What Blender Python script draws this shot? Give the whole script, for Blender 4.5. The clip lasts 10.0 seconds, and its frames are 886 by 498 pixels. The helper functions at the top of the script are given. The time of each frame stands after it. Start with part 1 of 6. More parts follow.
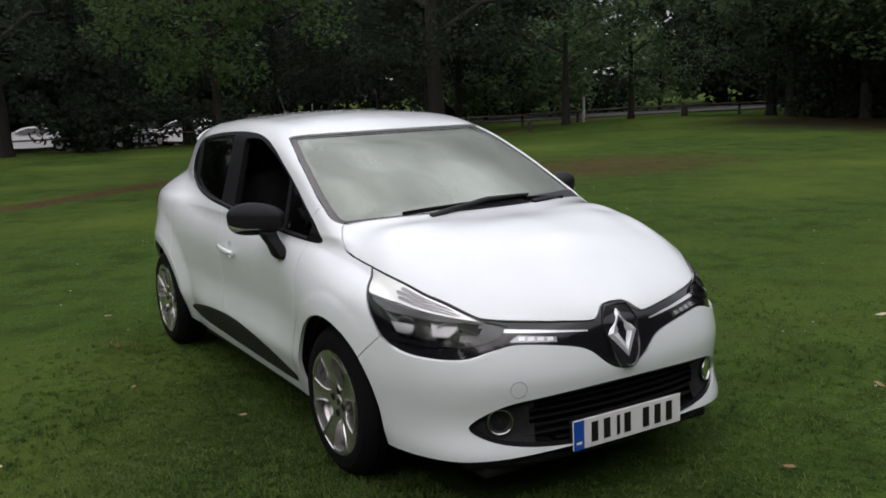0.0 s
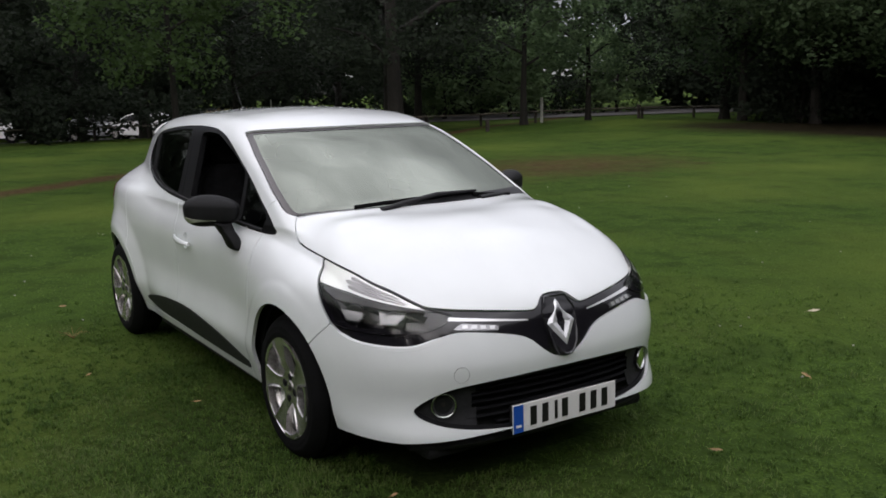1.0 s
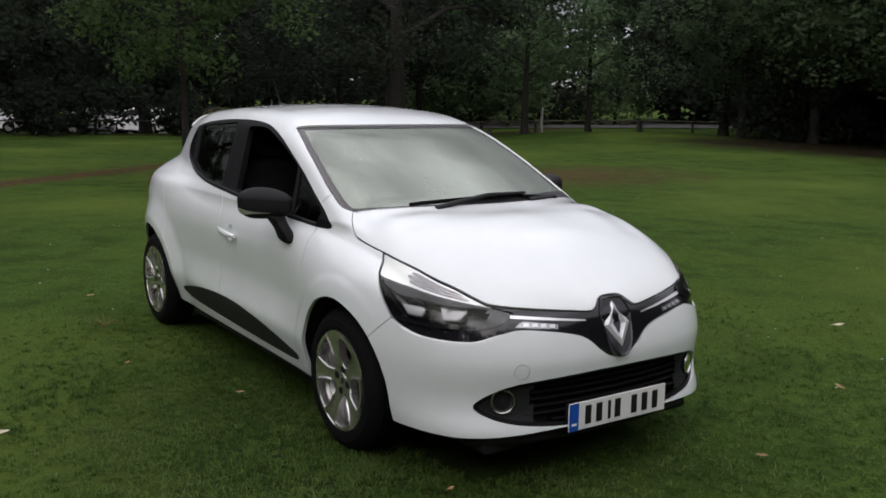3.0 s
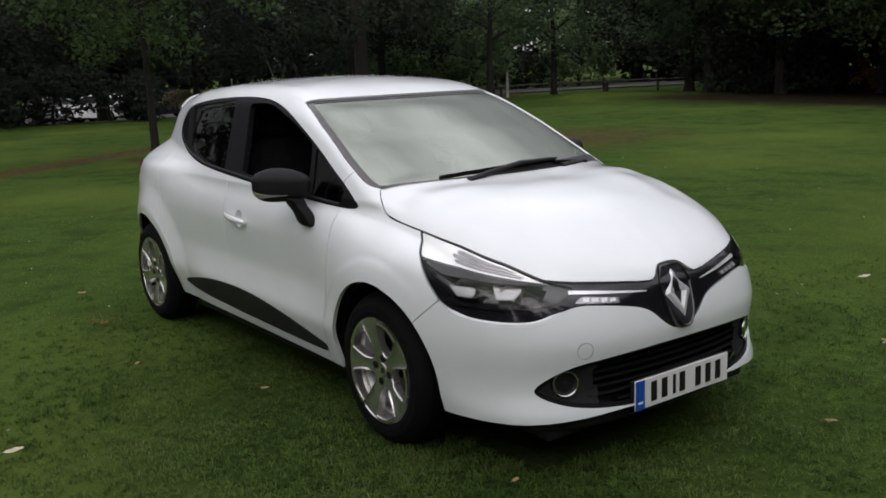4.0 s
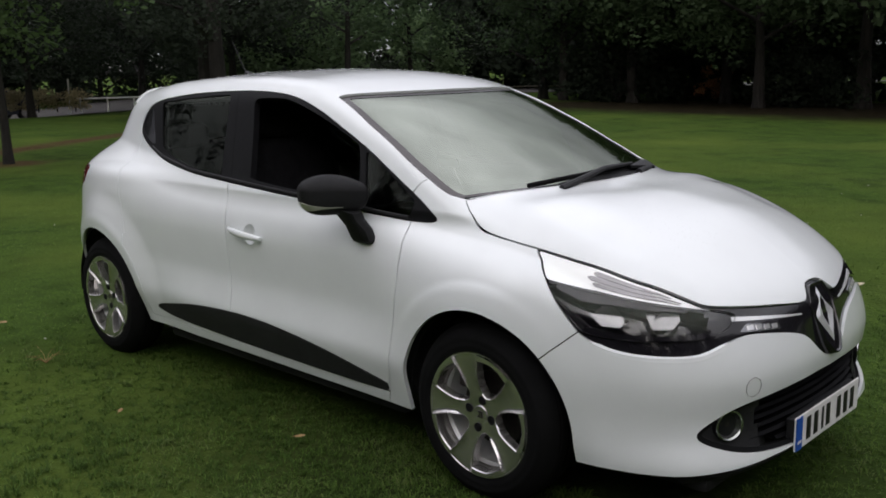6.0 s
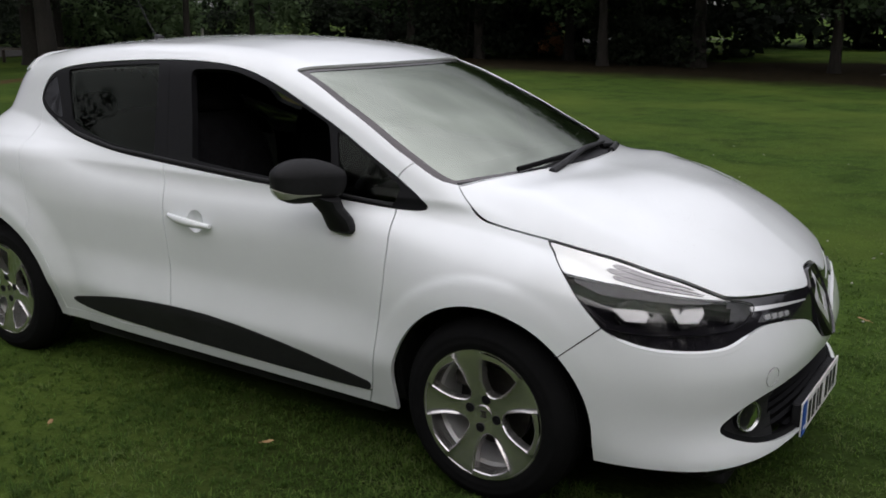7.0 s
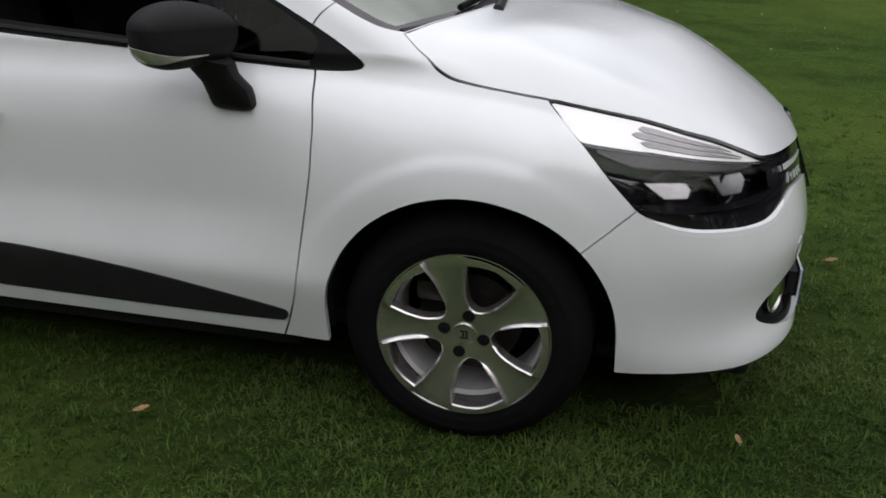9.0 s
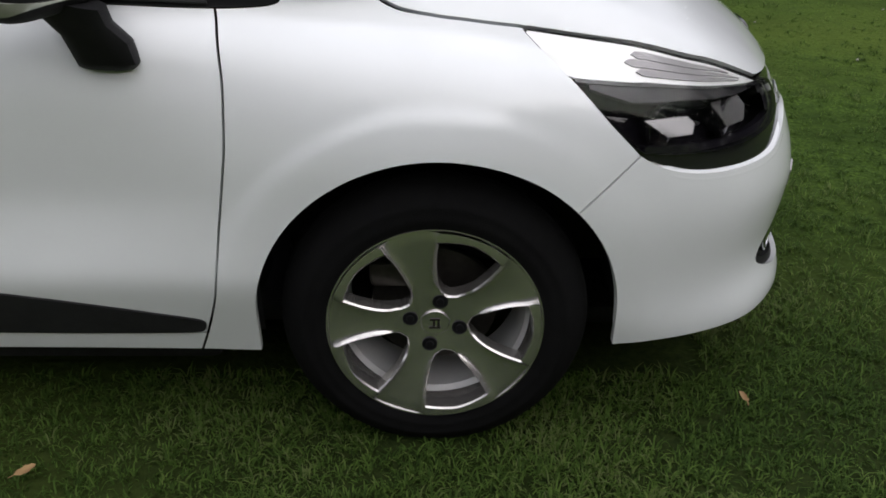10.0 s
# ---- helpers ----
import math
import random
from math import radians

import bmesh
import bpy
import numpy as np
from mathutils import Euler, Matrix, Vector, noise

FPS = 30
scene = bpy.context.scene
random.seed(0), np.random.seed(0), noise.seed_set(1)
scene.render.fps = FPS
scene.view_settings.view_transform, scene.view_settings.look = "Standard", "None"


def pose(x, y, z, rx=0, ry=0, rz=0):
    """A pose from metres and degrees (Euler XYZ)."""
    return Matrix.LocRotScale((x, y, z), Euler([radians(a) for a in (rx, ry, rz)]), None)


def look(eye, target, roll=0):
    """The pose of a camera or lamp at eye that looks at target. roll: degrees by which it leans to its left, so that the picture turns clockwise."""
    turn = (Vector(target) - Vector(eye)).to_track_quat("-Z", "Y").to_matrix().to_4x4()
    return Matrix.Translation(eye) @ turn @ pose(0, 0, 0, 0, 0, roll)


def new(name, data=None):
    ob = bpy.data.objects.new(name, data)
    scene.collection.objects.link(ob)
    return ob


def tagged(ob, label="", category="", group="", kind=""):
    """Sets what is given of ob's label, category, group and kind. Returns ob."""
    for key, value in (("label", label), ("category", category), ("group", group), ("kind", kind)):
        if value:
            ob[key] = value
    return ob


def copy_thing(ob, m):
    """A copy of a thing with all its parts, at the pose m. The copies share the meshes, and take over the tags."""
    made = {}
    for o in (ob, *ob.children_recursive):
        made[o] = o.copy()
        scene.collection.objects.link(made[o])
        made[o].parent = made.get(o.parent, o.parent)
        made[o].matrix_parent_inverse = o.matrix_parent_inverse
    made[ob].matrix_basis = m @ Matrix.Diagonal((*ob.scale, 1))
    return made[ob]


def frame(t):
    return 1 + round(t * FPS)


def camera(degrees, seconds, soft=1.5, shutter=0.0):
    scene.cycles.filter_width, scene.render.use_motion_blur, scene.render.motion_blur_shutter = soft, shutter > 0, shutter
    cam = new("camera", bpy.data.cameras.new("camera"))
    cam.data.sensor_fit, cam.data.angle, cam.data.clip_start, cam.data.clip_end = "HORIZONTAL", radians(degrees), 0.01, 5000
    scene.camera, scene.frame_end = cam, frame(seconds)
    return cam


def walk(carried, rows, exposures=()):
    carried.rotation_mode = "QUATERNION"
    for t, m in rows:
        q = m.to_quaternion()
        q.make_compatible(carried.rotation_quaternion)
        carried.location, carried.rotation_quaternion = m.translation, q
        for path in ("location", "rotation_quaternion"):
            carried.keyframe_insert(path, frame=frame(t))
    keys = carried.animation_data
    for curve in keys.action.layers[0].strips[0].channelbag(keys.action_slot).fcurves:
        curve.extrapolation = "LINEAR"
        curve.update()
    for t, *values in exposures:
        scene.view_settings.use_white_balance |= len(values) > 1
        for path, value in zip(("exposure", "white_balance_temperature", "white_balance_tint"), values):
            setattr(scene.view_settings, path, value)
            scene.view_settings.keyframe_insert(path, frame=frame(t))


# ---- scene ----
cam = camera(50.9, 10.0, soft=1.7)
PATH = [
    (0, (4.62, -2.226, 1.503), (2.921, -1.223, 1.171), -2.5),
    (0.5, (4.645, -2.27, 1.51), (2.992, -1.201, 1.158), -2.3),
    (1, (4.782, -2.279, 1.505), (3.131, -1.201, 1.167), -1.4),
    (1.5, (4.87, -2.279, 1.495), (3.227, -1.198, 1.13), -0.7),
    (2, (4.849, -2.315, 1.483), (3.205, -1.236, 1.118), -0.1),
    (2.5, (4.806, -2.454, 1.483), (3.151, -1.374, 1.176), 1.7),
    (4, (4.29, -2.632, 1.461), (2.7, -1.481, 1.074), -2.3),
    (4.5, (4.097, -2.744, 1.443), (2.534, -1.564, 1.037), -1.1),
    (5, (3.839, -2.948, 1.476), (2.338, -1.68, 1.107), -0.6),
    (5.5, (3.582, -3.005, 1.433), (2.169, -1.642, 1.051), 0.0),
    (5.7, (3.44, -2.941, 1.413), (2.034, -1.568, 1.044), -0.7),
    (6.8, (2.808, -3.121, 1.5), (1.689, -1.535, 1.018), -0.2),
    (7, (2.695, -3.112, 1.504), (1.621, -1.496, 1.02), -0.1),
    (7.5, (2.38, -3.013, 1.427), (1.394, -1.365, 0.868), -0.1),
    (8, (2.149, -2.892, 1.413), (1.281, -1.2, 0.791), 0.0),
    (8.5, (1.874, -2.848, 1.348), (1.315, -1.041, 0.7), 2.1),
    (9, (1.66, -2.75, 1.352), (1.277, -0.945, 0.579), 1.3),
    (9.5, (1.42, -2.521, 1.267), (1.261, -0.693, 0.473), -1.0),
    (10, (1.296, -2.353, 1.274), (1.317, -0.579, 0.352), 0.3),
]
walk(cam, [(t, look(eye, target, roll)) for t, eye, target, roll in PATH],
     [(0.0, 0.0, 6620, 13.4), (5.0, -0.09, 6620, 13.4), (7.5, -0.07, 6620, 13.2), (9.0, -0.07, 6620, 13.2), (10.0, 0.07, 6620, 13.2)])

# ---- sky and light: a dull evening under cloud ----
world = bpy.data.worlds.new("overcast_sky")
scene.world = world
world.use_nodes = True
wn, wl = world.node_tree.nodes, world.node_tree.links
sky = wn.new("ShaderNodeTexSky")
sky.sky_type, sky.sun_disc = "NISHITA", False
sky.sun_elevation, sky.sun_rotation = radians(48), radians(140)
sky.air_density, sky.dust_density, sky.ozone_density = 1.0, 4.0, 1.0
grey = wn.new("ShaderNodeHueSaturation")
grey.inputs["Saturation"].default_value = 0.25
cloud = wn.new("ShaderNodeTexNoise")
cloud.inputs["Scale"].default_value, cloud.inputs["Detail"].default_value = 3.2, 5
cloud_ramp = wn.new("ShaderNodeMapRange")
cloud_ramp.inputs["From Min"].default_value, cloud_ramp.inputs["From Max"].default_value = 0.3, 0.7
cloud_ramp.inputs["To Min"].default_value, cloud_ramp.inputs["To Max"].default_value = 0.52, 1.48
clouded = wn.new("ShaderNodeMix")
clouded.data_type, clouded.blend_type = "RGBA", "MULTIPLY"
clouded.inputs["Factor"].default_value = 1.0
geo = wn.new("ShaderNodeTexCoord")
wl.new(geo.outputs["Generated"], cloud.inputs["Vector"])
# cloud evens out the brightness round the compass
spread_out = wn.new("ShaderNodeVectorMath")
spread_out.operation = "MULTIPLY"
spread_out.inputs[1].default_value = (0.2, 0.2, 1.0)
wl.new(geo.outputs["Generated"], spread_out.inputs[0])
unit_way = wn.new("ShaderNodeVectorMath")
unit_way.operation = "NORMALIZE"
wl.new(spread_out.outputs["Vector"], unit_way.inputs[0])
wl.new(unit_way.outputs["Vector"], sky.inputs["Vector"])
wl.new(sky.outputs["Color"], grey.inputs["Color"])
wl.new(cloud.outputs["Fac"], cloud_ramp.inputs["Value"])
wl.new(grey.outputs["Color"], clouded.inputs["A"])
wl.new(cloud_ramp.outputs["Result"], clouded.inputs["B"])
# an overcast sky is about three times as bright overhead as near the horizon
rise = wn.new("ShaderNodeSeparateXYZ")
lift_up = wn.new("ShaderNodeMapRange")
lift_up.inputs["From Min"].default_value, lift_up.inputs["From Max"].default_value = 0.2, 0.76
lift_up.inputs["To Min"].default_value, lift_up.inputs["To Max"].default_value = 0.62, 3.05
overcast = wn.new("ShaderNodeMix")
overcast.data_type, overcast.blend_type = "RGBA", "MULTIPLY"
overcast.inputs["Factor"].default_value = 1.0
wl.new(geo.outputs["Generated"], rise.inputs["Vector"])
wl.new(rise.outputs["Z"], lift_up.inputs["Value"])
wl.new(clouded.outputs["Result"], overcast.inputs["A"])
wl.new(lift_up.outputs["Result"], overcast.inputs["B"])
# one side of the cloud is a little brighter
glow_way = wn.new("ShaderNodeVectorMath")
glow_way.operation = "DOT_PRODUCT"
glow_way.inputs[1].default_value = (-0.68, 0.73, 0.0)
glow = wn.new("ShaderNodeMapRange")
glow.interpolation_type = "SMOOTHSTEP"
glow.inputs["From Min"].default_value, glow.inputs["From Max"].default_value = -0.9, 0.9
glow.inputs["To Min"].default_value, glow.inputs["To Max"].default_value = 0.87, 1.24
lit = wn.new("ShaderNodeMix")
lit.data_type, lit.blend_type = "RGBA", "MULTIPLY"
lit.inputs["Factor"].default_value = 1.0
wl.new(geo.outputs["Generated"], glow_way.inputs[0])
wl.new(glow_way.outputs["Value"], glow.inputs["Value"])
wl.new(overcast.outputs["Result"], lit.inputs["A"])
wl.new(glow.outputs["Result"], lit.inputs["B"])
wl.new(lit.outputs["Result"], wn["Background"].inputs["Color"])
wn["Background"].inputs["Strength"].default_value = 0.15
sun_data = bpy.data.lights.new("sun", "SUN")
sun_data.energy, sun_data.angle, sun_data.color = 0.30, radians(70), (1.0, 0.99, 0.98)
sun = new("sun", sun_data)
sun.matrix_world = look((4.3, -5.1, 7.4), (0, 0, 0))

# ---- materials ----
def material(name, color, rough=0.5, metal=0.0, coat=0.0, vary=0.0, scale=20.0, bump=0.0, bump_scale=200.0, color2=None, coat_rough=0.03, rough_vary=0.0, ior=1.45, by_object=0.0, spec=0.5):
    m = bpy.data.materials.new(name)
    m.use_nodes = True
    n, l = m.node_tree.nodes, m.node_tree.links
    p = n["Principled BSDF"]
    p.inputs["Base Color"].default_value = (*color, 1)
    p.inputs["Roughness"].default_value, p.inputs["Metallic"].default_value = rough, metal
    p.inputs["Coat Weight"].default_value, p.inputs["Coat Roughness"].default_value = coat, coat_rough
    p.inputs["IOR"].default_value = ior
    p.inputs["Specular IOR Level"].default_value = spec
    place = n.new("ShaderNodeTexCoord")
    if vary or color2 or by_object:
        big, small = n.new("ShaderNodeTexNoise"), n.new("ShaderNodeTexNoise")
        big.inputs["Scale"].default_value, small.inputs["Scale"].default_value = scale * 0.18, scale
        small.inputs["Detail"].default_value = 6
        both = n.new("ShaderNodeMix")
        both.inputs["Factor"].default_value = 0.5
        mix = n.new("ShaderNodeMix")
        mix.data_type = "RGBA"
        other = color2 or tuple(c * (1 - vary) for c in color)
        mix.inputs["A"].default_value, mix.inputs["B"].default_value = (*color, 1), (*other, 1)
        spread = n.new("ShaderNodeMapRange")
        spread.inputs["From Min"].default_value, spread.inputs["From Max"].default_value = 0.35, 0.65
        for t in (big, small):
            l.new(place.outputs["Object"], t.inputs["Vector"])
        l.new(big.outputs["Fac"], both.inputs["A"])
        l.new(small.outputs["Fac"], both.inputs["B"])
        l.new(both.outputs["Result"], spread.inputs["Value"])
        l.new(spread.outputs["Result"], mix.inputs["Factor"])
        out = mix.outputs["Result"]
        if by_object:
            info, hue, rng = n.new("ShaderNodeObjectInfo"), n.new("ShaderNodeHueSaturation"), n.new("ShaderNodeMapRange")
            rng.inputs["To Min"].default_value, rng.inputs["To Max"].default_value = 1 - by_object, 1 + by_object
            l.new(info.outputs["Random"], rng.inputs["Value"])
            l.new(rng.outputs["Result"], hue.inputs["Value"])
            l.new(out, hue.inputs["Color"])
            out = hue.outputs["Color"]
        l.new(out, p.inputs["Base Color"])
        if rough_vary:
            rv = n.new("ShaderNodeMapRange")
            rv.inputs["To Min"].default_value, rv.inputs["To Max"].default_value = rough - rough_vary, rough + rough_vary
            l.new(both.outputs["Result"], rv.inputs["Value"])
            l.new(rv.outputs["Result"], p.inputs["Roughness"])
    if bump:
        b, t = n.new("ShaderNodeBump"), n.new("ShaderNodeTexNoise")
        t.inputs["Scale"].default_value, t.inputs["Detail"].default_value = bump_scale, 4
        b.inputs["Strength"].default_value, b.inputs["Distance"].default_value = bump, 0.01
        l.new(place.outputs["Object"], t.inputs["Vector"])
        l.new(t.outputs["Fac"], b.inputs["Height"])
        l.new(b.outputs["Normal"], p.inputs["Normal"])
    return m


def glass_sheet(name, tint, ior=1.45, rough=0.0):
    """A thin pane: clear with a tint, mirroring more at a slant."""
    m = bpy.data.materials.new(name)
    m.use_nodes = True
    n, l = m.node_tree.nodes, m.node_tree.links
    n.remove(n["Principled BSDF"])
    clear, gloss, mix, fres = n.new("ShaderNodeBsdfTransparent"), n.new("ShaderNodeBsdfGlossy"), n.new("ShaderNodeMixShader"), n.new("ShaderNodeFresnel")
    clear.inputs["Color"].default_value = (*tint, 1)
    gloss.inputs["Roughness"].default_value = rough
    gloss.inputs["Color"].default_value = (0.92, 0.98, 0.85, 1)
    fres.inputs["IOR"].default_value = ior
    l.new(fres.outputs["Fac"], mix.inputs["Fac"])
    l.new(clear.outputs["BSDF"], mix.inputs[1])
    l.new(gloss.outputs["BSDF"], mix.inputs[2])
    l.new(mix.outputs["Shader"], n["Material Output"].inputs["Surface"])
    return m


PAINT = material("white_car_paint", (0.79, 0.815, 0.822), 0.32, coat=1.0, vary=0.05, scale=6, rough_vary=0.06, bump=0.012, bump_scale=900)
BLACK_PLASTIC = material("grained_black_plastic", (0.022, 0.022, 0.024), 0.55, vary=0.35, scale=60, bump=0.12, bump_scale=900, spec=0.3)
MIRROR_BLACK = material("matt_black_mirror_plastic", (0.014, 0.014, 0.015), 0.6, vary=0.3, scale=60, bump=0.12, bump_scale=900, spec=0.22)
BLACK_TRIM = material("satin_black_trim", (0.010, 0.010, 0.011), 0.45, vary=0.25, scale=30, bump=0.05, bump_scale=700, spec=0.12)
BLACK_GLOSS = material("gloss_black_plastic", (0.012, 0.011, 0.014), 0.12, coat=0.6, vary=0.3, scale=15)
GRILLE_BLACK = material("dull_black_grille", (0.007, 0.007, 0.008), 0.6, vary=0.3, scale=40, spec=0.12)
CABIN = material("dark_cabin_plastic", (0.02, 0.02, 0.021), 0.7, vary=0.4, scale=25, bump=0.2, bump_scale=500, spec=0.2)
FABRIC = material("charcoal_seat_fabric", (0.022, 0.022, 0.024), 0.95, vary=0.45, scale=120, bump=0.4, bump_scale=900, spec=0.1)
RUBBER = material("tyre_rubber", (0.0065, 0.0065, 0.0068), 0.85, vary=0.35, scale=40, bump=0.15, bump_scale=300, spec=0.12)
SILVER = material("silver_alloy_paint", (0.64, 0.62, 0.60), 0.27, metal=0.92, coat=0.25, vary=0.06, scale=40)
# machined barrel, coloured paler to stand for sky light between the spokes
BARREL = material("lit_machined_barrel", (0.70, 0.70, 0.69), 0.42, metal=0.45, vary=0.12, scale=25)
DULL_CHROME = material("dull_chrome", (0.50, 0.50, 0.51), 0.25, metal=1.0, vary=0.1, scale=30)
IRON = material("brake_iron", (0.06, 0.055, 0.05), 0.5, metal=0.8, vary=0.4, scale=60)
CHROME = material("polished_chrome", (0.82, 0.83, 0.84), 0.07, metal=1.0, vary=0.08, scale=30)
BADGE_CHROME = material("brushed_badge_chrome", (0.80, 0.80, 0.81), 0.24, metal=0.6, vary=0.06, scale=30)
REFLECTOR = material("lamp_reflector", (0.85, 0.85, 0.86), 0.16, metal=1.0, vary=0.08, scale=20)
# silver wing with the sky's reflection put into a white base colour
LAMP_WHITE = material("sky_white_lamp_insert", (0.98, 0.98, 0.98), 0.22, metal=0.25, vary=0.04, scale=20)
REFLECTOR_DIM = material("smoked_reflector", (0.10, 0.10, 0.105), 0.22, metal=0.9, vary=0.3, scale=12)
SMOKED = material("fog_lamp_bowl", (0.085, 0.085, 0.09), 0.35, metal=0.3, vary=0.5, scale=60)
# chrome strip, part of its sky reflection painted as a white base
STRIP = material("sky_white_strip", (0.92, 0.92, 0.93), 0.2, metal=0.5, vary=0.05, scale=30)
LAMP_GREY = material("grey_lamp_ribs", (0.40, 0.385, 0.40), 0.25, metal=0.4, vary=0.3, scale=50)
LED = material("pale_led_optics", (0.95, 0.95, 0.96), 0.12, metal=0.7, vary=0.1, scale=90)
PLATE_WHITE = material("reflective_plate_white", (0.76, 0.75, 0.74), 0.4, vary=0.06, scale=30)
PLATE_BLUE = material("plate_blue", (0.01, 0.08, 0.42), 0.4, vary=0.1, scale=30)
PLATE_BLACK = material("plate_black", (0.01, 0.01, 0.01), 0.45, vary=0.2, scale=50)
TAIL_RED = material("red_tail_lens", (0.12, 0.006, 0.008), 0.1, coat=0.5, vary=0.2, scale=30)
GLASS = glass_sheet("athermic_windscreen", (0.25, 0.275, 0.265), 3.4)
INDICATOR = material("clear_indicator", (0.66, 0.67, 0.60), 0.12, metal=0.6, coat=0.5, vary=0.35, scale=45)
LAMP_FACET = material("mirrored_lamp_facet", (0.36, 0.355, 0.35), 0.2, metal=0.75, vary=0.25, scale=14)
TINTED = glass_sheet("tinted_window_glass", (0.38, 0.42, 0.41), 1.32)
FOG_LENS = glass_sheet("smoked_fog_lens", (0.80, 0.80, 0.80), 1.16)
LENS = glass_sheet("clear_lamp_lens", (0.98, 0.98, 0.985), 1.33)
BORDER = material("printed_glass_border", (0.105, 0.098, 0.098), 0.18, metal=0.7, vary=0.1, scale=8)
LAMP_SHELF = material("smoke_grey_lamp_shelf", (0.055, 0.053, 0.057), 0.2, metal=0.4, vary=0.25, scale=25)

# ---- mesh tools ----
def mesh_of(name, verts, faces, mats, smooth=True, sharp=None):
    me = bpy.data.meshes.new(name)
    me.from_pydata([tuple(map(float, v)) for v in verts], [], [tuple(f) for f in faces])
    for m in mats if isinstance(mats, (list, tuple)) else [mats]:
        me.materials.append(m)
    me.update()
    if smooth:
        me.polygons.foreach_set("use_smooth", [True] * len(me.polygons))
        if sharp:
            me.set_sharp_from_angle(angle=radians(sharp))
    return me


def part(name, geometry, mat, parent, label="", smooth=True, sharp=35):
    """Links a bmesh, or (verts, faces), as one mesh object under a thing or a part."""
    if isinstance(geometry, bmesh.types.BMesh):
        me = bpy.data.meshes.new(name)
        geometry.to_mesh(me)
        geometry.free()
        me.materials.append(mat)
        if smooth:
            me.polygons.foreach_set("use_smooth", [True] * len(me.polygons))
            if sharp:
                me.set_sharp_from_angle(angle=radians(sharp))
    else:
        me = mesh_of(name, *geometry, mat, smooth, sharp)
    ob = new(name, me)
    ob.parent = parent
    return tagged(ob, label=label) if label else ob


def thing(name, label, category, m=None, group="", kind=""):
    ob = new(name)
    ob.empty_display_size = 0.2
    if m is not None:
        ob.matrix_world = m
    return tagged(ob, label, category, group, kind)


def join(*meshes):
    """Several (verts, faces) as one."""
    vs, fs, k = [], [], 0
    for v, f in meshes:
        v = np.asarray(v, float).reshape(-1, 3)
        vs.append(v)
        fs += [tuple(i + k for i in q) for q in f]
        k += len(v)
    return np.concatenate(vs), fs


def move(geometry, m):
    v, f = geometry
    v = np.asarray(v, float)
    a = np.array(m)
    return v @ a[:3, :3].T + a[:3, 3], f


def mirrored(geometry):
    v, f = geometry
    return np.asarray(v, float) * (1, -1, 1), [tuple(reversed(q)) for q in f]


def box(x, y, z, bevel=0.0, segments=2, center=(0, 0, 0)):
    bm = bmesh.new()
    bmesh.ops.create_cube(bm, size=1.0, matrix=Matrix.Translation(center) @ Matrix.Diagonal((x, y, z, 1)))
    if bevel:
        bmesh.ops.bevel(bm, geom=bm.edges[:], offset=bevel, segments=segments, affect="EDGES", profile=0.5)
    bm.verts.index_update()
    out = (np.array([v.co[:] for v in bm.verts]), [tuple(v.index for v in f.verts) for f in bm.faces])
    bm.free()
    return out


def lathe(profile, steps=48, close=False):
    """A profile of (radius, along) turned round the y axis."""
    p = np.array(profile, float)
    a = np.arange(steps) * 2 * math.pi / steps
    v = np.stack([p[:, None, 0] * np.cos(a), np.broadcast_to(p[:, None, 1], (len(p), steps)), p[:, None, 0] * np.sin(a)], -1).reshape(-1, 3)
    f = []
    n = len(p)
    for i in range(n if close else n - 1):
        for j in range(steps):
            k = (j + 1) % steps
            f.append((i * steps + j, ((i + 1) % n) * steps + j, ((i + 1) % n) * steps + k, i * steps + k))
    return v, f


def tube(points, radii, sides=8, caps=True):
    """A round bar along points."""
    pts = [Vector(p) for p in points]
    if not hasattr(radii, "__len__"):
        radii = [radii] * len(pts)
    v, f = [], []
    ref = Vector((0.31, 0.17, 0.94))
    for i, p in enumerate(pts):
        d = (pts[min(i + 1, len(pts) - 1)] - pts[max(i - 1, 0)]).normalized()
        s = d.cross(ref).normalized()
        u = s.cross(d)
        v += [p + (s * math.cos(2 * math.pi * k / sides) + u * math.sin(2 * math.pi * k / sides)) * radii[i] for k in range(sides)]
    for i in range(len(pts) - 1):
        for k in range(sides):
            f.append((i * sides + k, i * sides + (k + 1) % sides, (i + 1) * sides + (k + 1) % sides, (i + 1) * sides + k))
    if caps:
        f += [tuple(reversed(range(sides))), tuple(range((len(pts) - 1) * sides, len(pts) * sides))]
    return np.array([q[:] for q in v]), f


def prism(outline, y0, y1, plane="xz"):
    """A closed outline given thickness from y0 to y1."""
    n = len(outline)
    if plane == "xz":
        v = [(a, y0, b) for a, b in outline] + [(a, y1, b) for a, b in outline]
    elif plane == "yz":
        v = [(y0, a, b) for a, b in outline] + [(y1, a, b) for a, b in outline]
    else:
        v = [(a, b, y0) for a, b in outline] + [(a, b, y1) for a, b in outline]
    f = [tuple(range(n)), tuple(reversed(range(n, 2 * n)))] + [(i, n + i, n + (i + 1) % n, (i + 1) % n) for i in range(n)]
    return np.array(v, float), f


def rounded(outline, times=2, closed=True):
    """Corner cutting: a smoother outline."""
    p = np.array(outline, float)
    for _ in range(times):
        q = np.roll(p, -1, 0) if closed else p[1:]
        a = p if closed else p[:-1]
        p2 = np.empty((2 * len(a), 2))
        p2[0::2], p2[1::2] = a * 0.75 + q * 0.25, a * 0.25 + q * 0.75
        p = p2 if closed else np.concatenate([p[:1], p2, p[-1:]])
    return p


